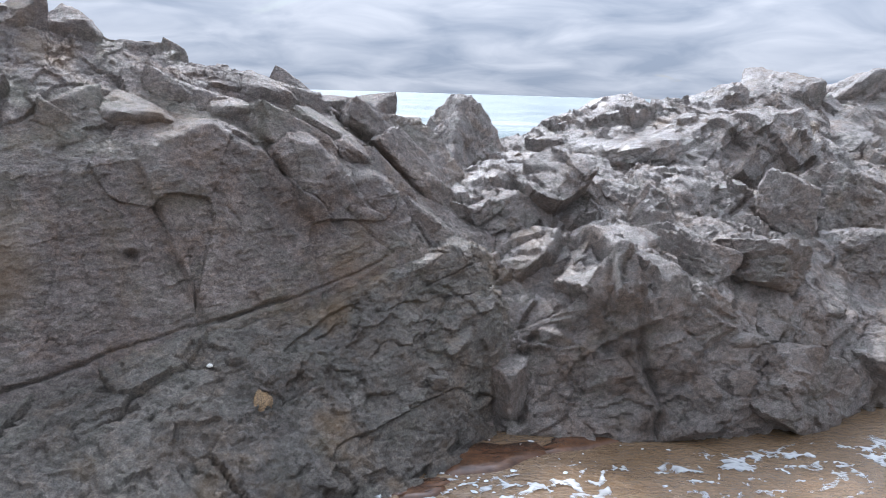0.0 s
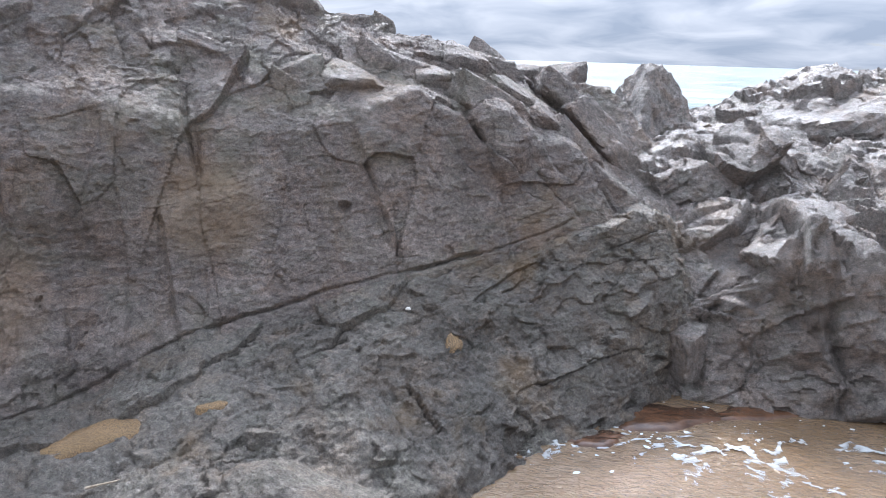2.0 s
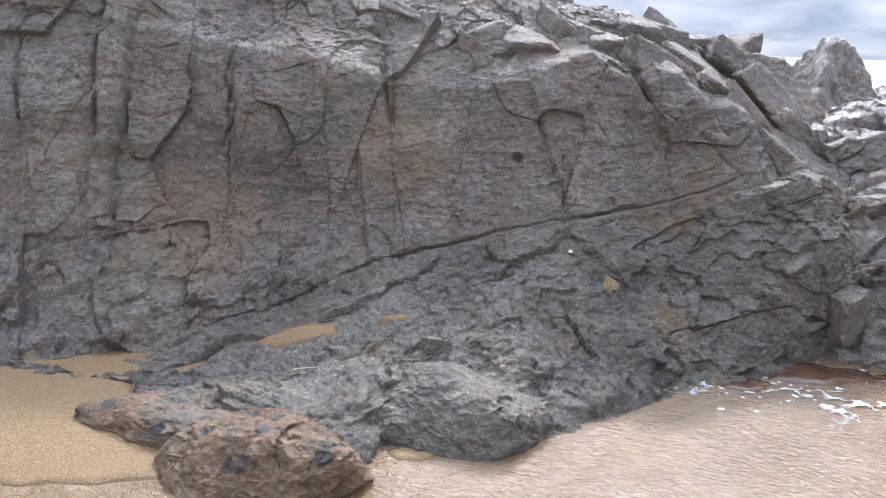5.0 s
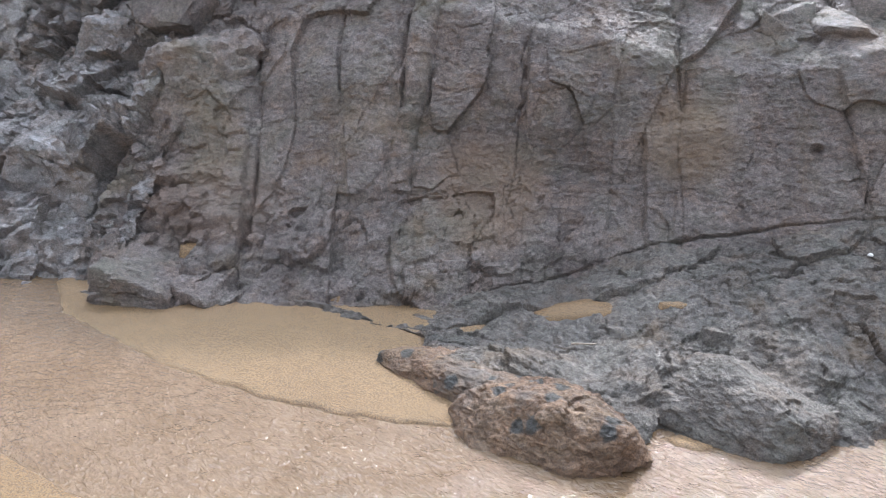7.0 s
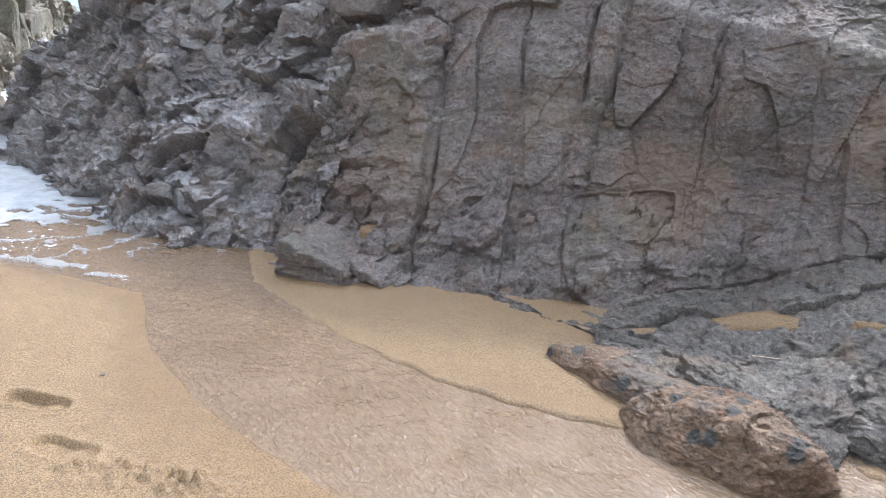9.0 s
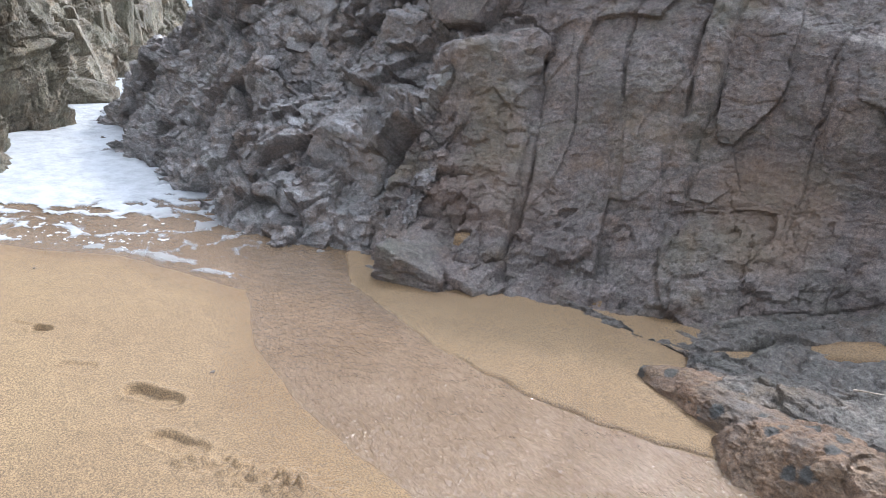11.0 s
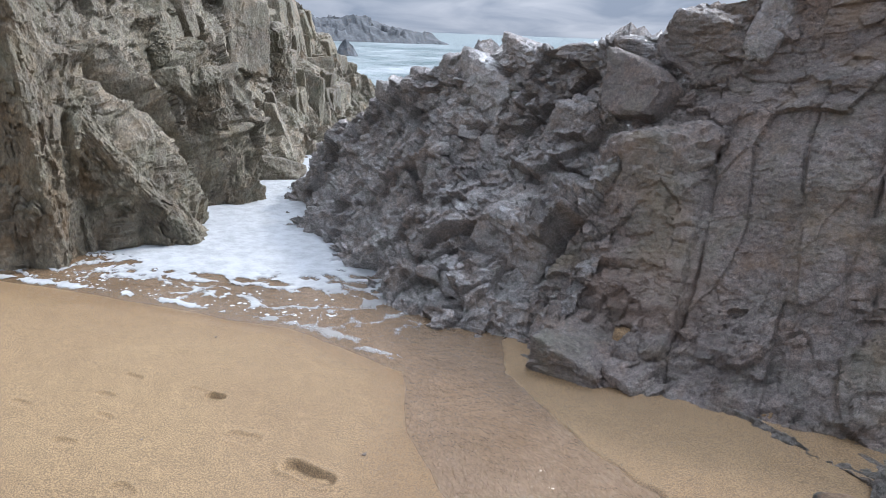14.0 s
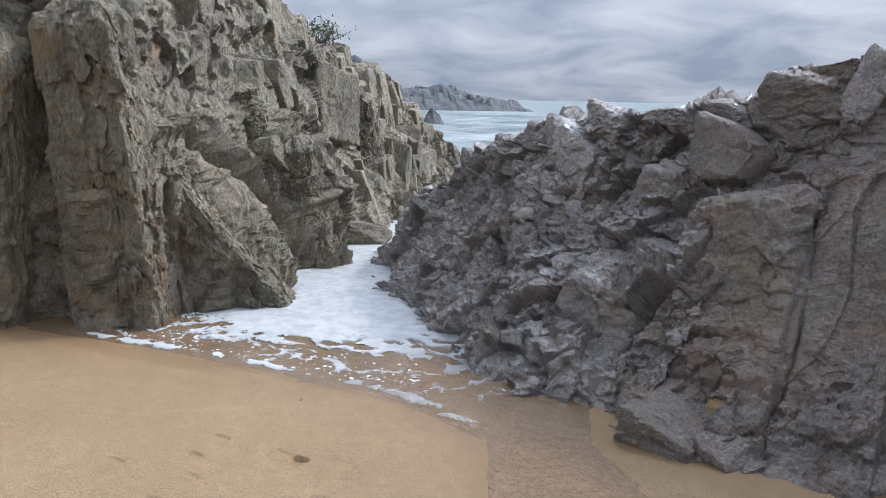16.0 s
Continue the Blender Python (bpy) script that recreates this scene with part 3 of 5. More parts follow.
WALL_CREST = [(-2.8, 5.0, .9), (-2.1, 4.5, 1.35), (-1.67, 4.5, 1.48), (-1.27, 4.5, 1.55), (-.88, 4.5, 1.67), (-.44, 4.5, 1.75), (-.14, 4.5, 1.84), (.11, 4.5, 1.92), (.6, 4.5, 2.05), (1.2, 4.4, 2.15),
              (2, 4.1, 2.15), (2.57, 3.95, 2.05), (2.96, 3.95, 1.94), (3.27, 3.95, 1.79), (3.63, 3.95, 1.72), (3.98, 3.95, 1.65), (4.49, 3.95, 1.64), (5.41, 3.95, 1.48), (5.99, 3.97, 1.23),
              (6.59, 4.0, .95), (7.38, 4.1, .6), (8.08, 4.4, .1), (8.4, 4.6, -.1)]
WALL_BACK = [(-2.8, 6.0, .1), (-2.1, 6.0, .2), (2, 6.2, .6), (5, 6, .2), (8.4, 6, -.6)]


WALL_JOINTS = [(.008, .038, (2.71, 1.24), (2.56, .82), (2.49, .51), (2.42, -.01)), (.012, .045, (1.79, 1.6), (1.79, 1.14), (1.76, .91)), (.010, .035, (1.65, 1.6), (1.64, 1.03)),
               (.008, .025, (2.2, 1.5), (2.17, 1.17), (2.11, .95)), (.008, .03, (1.13, 1.33), (1.17, 1.17), (1.1, 1.04), (1.16, .87)), (.010, .03, (.44, 1.52), (.33, 1.27), (.33, 1.01)),
               (.008, .03, (.49, .82), (.49, .58), (.39, .29)), (.008, .03, (-.97, 1.25), (-1.07, 1.04)), (.008, .025, (-1.28, .99), (-1.52, .71))]
WALL_CRACK = [(.007, .035, (1.3, .0), (1.1, .06), (.78, .16), (.4, .33), (.09, .40), (-.32, .50), (-.64, .565), (-1.02, .645), (-1.43, .77))]
# joints along which one face stands proud of the next: from (s, z) to (s, z), height
WALL_STEPS = [(2.42, .0, 2.71, 1.24, -.045), (1.79, .85, 1.79, 1.6, .05), (1.64, 1.6, 1.64, .95, .045), (1.1, .8, 1.14, 1.35, .04), (.33, .95, .44, 1.5, -.04), (.79, .7, .72, 1.25, .03), (.40, .25, .49, .85, .04),
              (.30, .72, .28, .40, -.02), (-.62, .5, -.40, 1.2, .03), (.52, .60, .86, .58, -.045), (.63, .58, .62, .26, .02), (2.05, .28, 2.4, .26, -.05), (2.1, .95, 2.2, 1.4, .03), (-1.07, 1.0, -.97, 1.26, .04), (1.97, .4, 2.06, .8, .035)]
WALL_LUMPS = [(-.33, 3.6, .85, .035, .4, .035, -.05), (2.06, 3.6, .66, .03, .4, .03, -.04), (.95, 3.55, .72, .04, .4, .04, -.02), (1.2, 3.6, 1.2, .3, .5, .35, .05),
              (.95, 3.6, .95, .26, .5, .35, .05), (.15, 3.6, .95, .22, .5, .25, .035), (2.2, 3.4, 1.0, .22, .5, .35, .05), (1.72, 3.4, 1.3, .05, .5, .4, .03), (2.95, 3.3, .95, .36, .6, .36, .10),
              (1.5, 3.3, .2, .5, .5, .25, .04)]


PILLARS = [(-1.62, .5), (-1.05, .35), (-.45, .3), (.33, .15), (1.13, .0), (1.65, .0), (1.79, .0), (2.14, .1), (2.6, .23), (3.0, .1)]


def wall_relief(p):
    low = smooth(.62, .25, p[:, 2] + .06 * fbm(p * 3, 2, seed=2)) * smooth(.3, 1.3, p[:, 0])     # broken foot of the wall
    high = smooth(1.25, 1.5, p[:, 2])
    brk = np.clip(.6 * low + .3 * high + smooth(2.4, 3.2, p[:, 0]), 0, 1)
    d = 0.03 * fbm(p * 1.3, 3, seed=3)
    d += blocks(p, (.46, .9, .8), 5, .018, .09, .0, .03, .012, turn=(4, -6, 3)) * (.8 + .6 * brk)
    d += blocks(p, (.34, .45, .20), 15, .034, .08, .018, .03, .02, turn=(4, 6, 8)) * np.clip(brk + .06, 0, 1)
    d += blocks(p, (.17, .2, .11), 25, .016, .07, .008, .05, .04, turn=(-6, 12, -8)) * (.16 + .8 * brk)
    d += blocks(p, (.07, .08, .05), 27, .004, .04, .0, .05, .05, turn=(10, 18, 8)) * (.2 + .6 * brk)
    d += beds(p, (.12, -.2, 1), .17, .034, 31, .25) * brk
    d += beds(p, (.68, .25, -.68), .15, .07, 37, .4) * smooth(-.5, -1.2, p[:, 0]) * smooth(.75, 1.1, p[:, 2])
    d += .007 * ridged(p * np.array((8, 10, 14)), 4, seed=9) + .0045 * fbm(p * np.array((22, 28, 34)), 3, .7, seed=17)
    d += columns(p, PILLARS, .028, 91) * smooth(.15, .5, p[:, 2]) * (1 - .6 * high)
    d += .75 * carve(p, WALL_JOINTS, widen=1.1) * (1 - .6 * high) + carve(p, WALL_CRACK) + 1.1 * offsets(p, WALL_STEPS) + lumps(p, WALL_LUMPS)
    return d


wall, wall_pts, wall_nrm = rock_sheet("rock_wall", [WALL_FOOT, WALL_LOW, WALL_TOP, WALL_LEDGE, WALL_CREST, WALL_BACK], -2.8, 3.3, 860, (65, 140, 55, 80, 16), wall_relief, WALL_ROCK,
                                      "tall jointed grey-brown rock wall rising from the beach", "rock wall", soften=2)


def channel_relief(p):
    d = 0.06 * fbm(p * 1.4, 3, seed=43)
    d += blocks(p, (.50, .55, .42), 405, .075, .26, .035, .03, .02, turn=(10, 24, 20))
    d += blocks(p, (.22, .24, .15), 425, .028, .13, .016, .05, .03, turn=(-12, 18, 30))
    d += blocks(p, (.08, .085, .06), 445, .009, .07, .003, .08, .06, turn=(12, -18, 30))
    d += beds(p, (.3, -.3, 1), .2, .03, 431)
    d += .011 * ridged(p * 9, 4, seed=49) + .007 * fbm(p * 30, 3, .75, seed=47)
    return d


channel, channel_pts, channel_nrm = rock_sheet("channel_rock", [WALL_FOOT, WALL_LOW, WALL_TOP, WALL_LEDGE, WALL_CREST, WALL_BACK], 3.05, 8.4, 640, (65, 90, 50, 50, 14), channel_relief, CHANNEL_ROCK,
                                               "dark barnacled broken rock slope beside the sea channel", "rock slope")

APRON_TOE = [(2.6, 2.75, -.25), (1.85, 2.66, -.2), (1.33, 2.5, -.15), (1.24, 2.2, -.15), (.87, 1.96, -.15), (.54, 1.85, -.15), (.37, 1.96, -.15), (.26, 2.12, -.15),
             (.11, 2.1, -.15), (-.25, 2.2, -.15), (-.81, 2.55, -.15), (-1.28, 2.82, -.15), (-1.9, 3.1, -.15), (-2.4, 3.35, -.15)]
APRON_RIM = [(a, b + .12, .0) for a, b, c in APRON_TOE]
APRON_MID = [(2.6, 2.6, -.2), (1.85, 2.75, -.14), (1.3, 2.75, -.02), (.9, 2.7, .05), (.4, 2.7, .12), (0, 2.75, .18), (-.5, 2.95, .25), (-1, 3.1, .3), (-1.9, 3.3, .45), (-2.4, 3.55, .3)]
APRON_TOP = [(2.6, 2.75, -.2), (1.85, 2.9, -.12), (1.52, 2.95, -.02), (1.21, 3.15, .03), (.78, 3.3, .13), (.36, 3.32, .33), (.09, 3.38, .36), (-.32, 3.4, .46), (-.64, 3.4, .54),
             (-1.02, 3.4, .61), (-1.43, 3.4, .74), (-1.9, 3.5, .8), (-2.4, 3.85, .6)]
APRON_IN = [(a, b + .3, c + .02) for a, b, c in APRON_TOP]


APRON_LUMPS = [(.70, 2.93, .05, .24, .13, .3, -.05), (-.68, 3.1, .15, .13, .12, .3, -.03), (-.1, 3.0, .15, .2, .13, .3, -.03), (.35, 2.85, .1, .12, .08, .3, -.03), (-.9, 3.25, .4, .35, .15, .3, .04), (-.55, 3.05, .3, .22, .12, .3, .04),
               (.95, 2.3, .0, .4, .3, .4, .07), (.3, 2.5, .1, .2, .3, .4, .03)]


def apron_relief(p):
    d = 0.035 * fbm(p * 2.0, 3, seed=13)
    d += blocks(p, (.55, .30, .3), 105, .018, .06, .014, .03, .03, turn=(18, 8, -22))
    d += blocks(p, (.16, .10, .10), 125, .006, .035, .006, .06, turn=(20, -6, -18))
    d += .010 * ridged(p * 8, 4, seed=19) + .008 * fbm(p * 28, 3, .7, seed=18)
    return d + lumps(p, APRON_LUMPS)


apron, apron_pts, apron_nrm = rock_sheet("rock_apron", [APRON_TOE, APRON_RIM, APRON_MID, APRON_TOP, APRON_IN], -2.4, 2.1, 600, (16, 75, 85, 14), apron_relief, APRON_ROCK,
                                         "low sloping grey rock apron at the foot of the wall", "rock")

RIDGE_TOE = [(-1.3, 2.85, -.2), (-1.52, 3.1, -.2), (-1.93, 3.2, -.2), (-2.21, 3.05, -.2), (-2.6, 2.88, -.2), (-2.99, 2.72, -.2), (-3.37, 2.72, -.2), (-3.69, 2.7, -.2), (-3.98, 2.62, -.2), (-9, 2.3, -.2)]
RIDGE_FACE = [(-1.3, 3.2, .35), (-1.9, 3.4, .4), (-2.64, 3.05, .65), (-3.02, 2.95, .55), (-3.65, 2.95, .45), (-4.1, 2.9, .4), (-9, 2.8, .5)]
RIDGE_MID = [(-1.3, 3.6, .65), (-2, 3.6, .72), (-2.5, 3.4, .78), (-3.03, 3.35, .84), (-3.66, 3.4, .77), (-4.2, 3.4, .7), (-9, 3.4, .9)]
RIDGE_MID_IN = [(a, b + .34, c + .04) for a, b, c in RIDGE_MID]           # flat bench behind the edge
RIDGE_BENCH = [(-1.3, 3.9, .75), (-1.8, 3.85, .85), (-2.34, 3.9, 1.0), (-2.82, 3.9, 1.12), (-3.5, 3.9, .95), (-3.9, 3.9, 1.05), (-4.5, 3.9, .9), (-9, 4, 1.2)]
RIDGE_BENCH_IN = [(a, b + .4, c + .03) for a, b, c in RIDGE_BENCH]
RIDGE_STEP = [(-1.3, 4.4, .8), (-2.2, 4.5, .95), (-2.87, 4.6, 1.07), (-3.67, 4.6, 1.06), (-4.59, 4.6, 1.39), (-5.25, 4.6, 1.42), (-5.7, 4.6, 1.15), (-6.8, 4.6, 1.1), (-9, 4.6, 1.3)]
RIDGE_SKY = [(-1.3, 6, .9), (-2.71, 6, 1.2), (-3.55, 6, 1.27), (-4.01, 6, 1.39), (-4.61, 6, 1.5), (-5.21, 6, 1.46), (-5.69, 6, 1.55), (-6.36, 6, 1.65), (-6.73, 6, 1.76), (-7.24, 6, 1.7),
             (-7.94, 6, 1.76), (-9, 6, 1.5)]
RIDGE_BACK = [(-1.3, 9, -1), (-9, 9, -1)]


# joints that part the ridge into leaning slabs, and the steps across them
RIDGE_JOINTS = [(.012, .06, (-2.60, .64), (-2.57, .46), (-2.63, .14), (-2.61, -.05)), (.016, .08, (-2.13, .40), (-2.05, .27), (-2.03, .0)), (.01, .05, (-1.88, .15), (-1.98, .33), (-2.04, .27)),
                (.018, .09, (-3.66, .26), (-3.63, .11), (-3.61, -.1)), (.01, .05, (-2.55, .79), (-2.50, .64), (-2.43, .54)), (.01, .05, (-3.03, .83), (-2.92, .62)), (.01, .05, (-1.67, .33), (-1.68, .17)),
                (.012, .06, (-2.04, .65), (-1.76, .57), (-1.87, .42), (-2.02, .38)), (.012, .06, (-3.5, 1.0), (-3.39, .8)), (.012, .05, (-4.4, 1.02), (-3.9, .85)), (.012, .05, (-4.19, .71), (-4.72, .76))]
# slab edges, read from the upper left to the lower right: the face below stands proud
RIDGE_STEPS = [(-2.17, .43, -2.24, .43, .06), (-2.24, .43, -2.52, .30, .07), (-2.52, .30, -2.67, .08, .07), (-2.78, .33, -2.90, .18, .06), (-2.90, .18, -2.94, .0, .06), (-2.72, .67, -2.94, .49, .08), (-2.94, .49, -3.15, .37, .08),
               (-3.15, .37, -3.43, .23, .08), (-3.43, .23, -3.66, .06, .08), (-3.30, .77, -3.48, .75, .06), (-3.48, .75, -3.78, .50, .06), (-3.0, .54, -3.68, .33, .05), (-2.34, .66, -2.54, .80, .06), (-2.54, .80, -2.91, .89, .06)]


def ridge_relief(p):
    d = 0.05 * fbm(p * 1.2, 3, seed=23)
    front = smooth(.75, .5, p[:, 2]) * smooth(3.5, 3.2, p[:, 1])       # larger, whole slabs at the water
    d += blocks(p, (.95, .7, .34), 205, .05, .20, .04, .025, .02, turn=(12, 28, 12)) * (1 - .7 * front)
    d += blocks(p, (.30, .34, .20), 225, .026, .13, .018, .04, .02, turn=(14, 30, -10)) * (1 - .6 * front)
    d += blocks(p, (.12, .14, .07), 245, .006, .05, .004, .06, .03, turn=(14, 30, -10))
    d += beds(p, (.5, -.25, .85), .26, .04, 231, .25)
    d += .010 * ridged(p * 9, 4, seed=29) + .006 * fbm(p * 26, 3, .7, seed=27)
    d += carve(p, RIDGE_JOINTS, widen=1.2) + offsets(p, RIDGE_STEPS, reach=.30, edge=.016)
    return d


ridge, ridge_pts, ridge_nrm = rock_sheet("rock_ridge", [RIDGE_TOE, RIDGE_FACE, RIDGE_MID, RIDGE_MID_IN, RIDGE_BENCH, RIDGE_BENCH_IN, RIDGE_STEP, RIDGE_SKY, RIDGE_BACK], -9, -1.3, 700, (64, 40, 25, 35, 28, 35, 60, 16), ridge_relief, RIDGE_ROCK,
                                         "broken grey rock ridge stepping up from the water", "rock ridge", soften=2)

CLIFF_BASE = [(7.4, -4, -.25), (6.95, .1, -.25), (7.1, .35, -.25), (6.55, .76, -.25), (6.59, 1.03, -.25), (6.63, 1.58, -.25), (7.44, 2.62, -.25), (7.9, 3.44, -.25), (8.95, 4.3, -.25),
              (9.75, 5.15, -.25), (10.7, 6.2, -.25), (11.7, 7.25, -.25), (12.6, 8.25, -.25), (15, 11, -.3)]
CLIFF_LOW = [(7.6, -4, 1), (7.2, .1, 1), (7.35, .35, 1), (6.8, .76, .9), (6.85, 1.58, .8), (7.7, 2.62, .9), (8.3, 3.44, 1.0), (10, 4.61, 1.0), (10.9, 5.57, .9), (13.2, 8, .8), (15, 11, -.2)]
CLIFF_HIGH = [(8, -4, 2.6), (7.5, .1, 2.5), (7.7, .35, 2.5), (7.1, .76, 2.2), (7.6, 1.58, 1.8), (8.2, 2.62, 2.0), (9.2, 3.44, 2.1), (10.6, 4.61, 2.1), (11.5, 5.57, 2.0), (13.7, 8, 1.6), (15, 11, 0)]
CLIFF_TOP = [(9, -4, 4), (8.6, .1, 4), (8.6, 1.58, 3.6), (9.4, 2.62, 3.4), (10.2, 3.44, 3.1), (11.3, 4.61, 2.8), (12.3, 5.57, 2.5), (14.2, 8, 2.0), (15.2, 11, .1)]
CLIFF_BACK = [(14, -4, 5), (14, 2, 4.5), (16, 5, 3), (17, 8, 1.8), (17, 11, -.5)]


CLIFF_CLEFTS = [(.10, .22, (.56, 2.6), (.52, 1.96), (.53, .97), (.51, -.2)), (.05, .22, (1.4, 1.8), (1.48, 1.59), (1.72, 1.1), (2.11, .52), (2.49, -.06)), (.04, .12, (1.49, 1.36), (1.39, .3)),
                (.06, .22, (2.39, .9), (2.67, .1)), (.06, .2, (3.56, .9), (3.84, .1)), (.05, .15, (3.36, 1.9), (3.35, 1.1)), (.03, .06, (.99, 1.11), (.86, .4)), (.04, .09, (1.23, .87), (1.23, .1))]
CLIFF_LUMPS = [(7.0, .95, 1.2, 1.2, .46, 1.5, .26), (7.2, 1.85, .3, 1.2, .6, 1.0, .26), (8.2, 3.05, .5, 1.2, .45, .9, .25), (7.2, .1, 1, 1.2, .4, 1.5, .16), (8.6, 2.6, 1.5, 1.2, .6, .7, .2)]


# faces that stand proud along their edges: the tall pillar, the leaning slab, the block at the channel's mouth
CLIFF_STEPS = [(1.15, -.2, 1.32, .68, .22), (1.32, .68, 1.46, 1.3, .22), (1.46, 1.3, 1.2, 2.4, .16), (2.46, -.05, 1.95, .95, .34), (1.95, .95, 1.78, 1.5, .30), (3.36, -.2, 3.28, .64, .28), (3.28, .64, 3.2, 1.14, .28),
               (3.2, 1.14, 2.75, 1.5, .2), (5.2, -.2, 5.0, .9, .2), (6.4, -.2, 6.2, 1.2, .25), (4.3, 1.0, 4.2, 2.2, .25)]


def cliff_relief(p):
    calm = smooth(2.9, 2.0, p[:, 1]) * smooth(2.2, 1.6, p[:, 2])          # the pillars by the beach are whole, the rest is broken
    d = 0.06 * fbm(p * .8, 3, seed=33)
    d += blocks(p, (.9, .62, 1.5), 305, .07, .22, .03, .03, .0, turn=(-16, -8, 12)) * (1 - .75 * calm)
    d += blocks(p, (.4, .28, .7), 325, .05, .17, .016, .04, .015, turn=(-18, 6, 16)) * (1 - .65 * calm)
    d += blocks(p, (.18, .13, .34), 345, .02, .09, .008, .06, .02, turn=(-14, 6, -10)) * (1 - .4 * calm)
    d += blocks(p, (.09, .08, .12), 365, .006, .05, .003, .08, .04, turn=(-14, 6, 20))
    d += .03 * ridged(p * np.array((5.5, 5.5, .9)), 3, seed=39) + .016 * ridged(p * np.array((11, 11, 5)), 3, seed=40) + .007 * fbm(p * np.array((24, 24, 14)), 3, .62, seed=37)
    return d + carve(p, CLIFF_CLEFTS, (1, 2)) + offsets(p, CLIFF_STEPS, (1, 2), reach=.34, edge=.02) + lumps(p, CLIFF_LUMPS)


cliff, cliff_pts, cliff_nrm = rock_sheet("sea_cliff", [CLIFF_BASE, CLIFF_LOW, CLIFF_HIGH, CLIFF_TOP, CLIFF_BACK], -2, 11, 760, (120, 110, 80, 14), cliff_relief, CLIFF_ROCK,
                                         "high weathered brown-grey sea cliff beyond the channel", "cliff", axis=1, side=-1)

# ---- blocks that stand out of the masses ----
RIDGE_BIG = [(-4.55, 6.0, 1.28, .62, .41, .25), (-5.83, 5.94, 1.42, .40, .29, .25), (-6.52, 5.87, 1.40, .46, .34, .38), (-7.61, 6.0, 1.48, .56, .42, .31), (-4.33, 5.0, 1.08, .76, .56, .30),
             (-5.24, 4.8, 1.15, .40, .31, .30), (-6.47, 5.2, 1.13, .56, .42, .22)]
CREST = [(.04, 4.45, 1.74, .12, .1, .18), (-.17, 4.56, 1.74, .17, .12, .15), (-.67, 4.63, 1.68, .075, .06, .075), (-.48, 4.55, 1.68, .15, .1, .09), (-.86, 4.48, 1.55, .24, .16, .1), (-1.22, 4.37, 1.46, .14, .1, .11),
         (-.11, 4.02, 1.38, .16, .12, .14), (-.42, 4.05, 1.37, .23, .16, .11), (-.84, 4.2, 1.4, .24, .18, .1), (-1.4, 3.86, 1.04, .2, .16, .12), (-1.07, 3.8, 1.18, .1, .1, .13), (-.73, 3.84, 1.25, .14, .12, .11), (-1.75, 4.67, 1.36, .2, .15, .14)]
CHANNEL = [(6.19, 4.07, 1.08, .18, .14, .18), (5.63, 4.08, 1.2, .36, .26, .18), (5.18, 4.06, 1.37, .3, .22, .2), (4.56, 4.03, 1.53, .22, .18, .13), (3.95, 4.03, 1.6, .24, .18, .08), (3.51, 4.02, 1.62, .22, .16, .12),
           (3.04, 3.98, 1.76, .23, .17, .17), (2.65, 3.96, 1.8, .13, .1, .23), (3.79, 3.76, 1.12, .21, .16, .23), (4.8, 3.92, 1.24, .3, .23, .27), (3.74, 3.24, .44, .32, .3, .25), (3.62, 2.9, -.04, .3, .24, .18),
           (3.58, 3.5, .72, .18, .14, .13)]
ridge_kinds, wall_kinds = block_kinds("ridge_block", RIDGE_ROCK, 11, 6, 5, jitter=.16, grain=1.2, sharp=14), block_kinds("wall_block", WALL_ROCK, 211, 6, 4, grain=.8)
ridge_coarse = block_kinds("ridge_piece", RIDGE_ROCK, 59, 6, 4, jitter=.16, grain=1.3, sharp=14)
channel_kinds, small_ridge, small_channel = block_kinds("channel_block", CHANNEL_ROCK, 311, 6, 5, grain=1.3, sharp=12), block_kinds("ridge_stone", RIDGE_ROCK, 411, 6, 3), block_kinds("channel_stone", CHANNEL_ROCK, 511, 6, 3, grain=1.2, sharp=12)
cliff_kinds, spires = block_kinds("cliff_block", CLIFF_ROCK, 611, 6, 5, grain=.7, jitter=.1, sharp=36), block_kinds("spire", RIDGE_ROCK, 711, 3, 5, True)
lean = random.Random(5)
for group, kinds, parent in ((RIDGE_BIG, ridge_kinds, ridge), (CREST, wall_kinds, wall), (CHANNEL, channel_kinds, channel)):
    for k, row in enumerate(group):
        place_block(kinds[k % len(kinds)], parent, *row, (lean.uniform(-10, 10), lean.uniform(14, 30) if parent is ridge else lean.uniform(-16, 8), lean.uniform(-14, 14)))
place_block(spires[0], ridge, -2.66, 5.2, 1.02, .52, .45, .62, (0, 0, 20), "spire")
place_block(spires[1], ridge, -2.93, 3.2, .47, .17, .14, .26, (6, 12, 0), "spire")
place_block(wall_kinds[2], wall, 3.31, 3.74, 1.37, .27, .2, .2)
place_block(block_mesh("bulge", 277, WALL_ROCK, 5, sharp=14, grain=1.4, cuts=9), wall, 2.97, 3.44, .94, .36, .26, .30, (6, 4, 8), "bulge")
box_rock = block_mesh("box_rock", 283, WALL_ROCK, 5, sharp=40, jitter=.09, grain=.8, cuts=2)
place_block(box_rock, wall, 2.86, 2.68, -.02, .24, .25, .17, (4, -5, 8))
place_block(box_rock, wall, 2.52, 2.76, -.05, .13, .2, .16, (-4, 8, -14))
place_block(wall_kinds[1], wall, 3.0, 2.82, -.03, .27, .22, .18, (0, 10, 0))
strew(ridge, ridge_pts, ridge_nrm, ridge_coarse, 20, (.12, .3), 20, lambda p: (p[:, 0] > -8.5) & (p[:, 2] > .9) & (p[:, 1] < 6.1) & (p[:, 1] > 4.2), .7, (1.4, .9, .6), (6, 27, 8), 7)
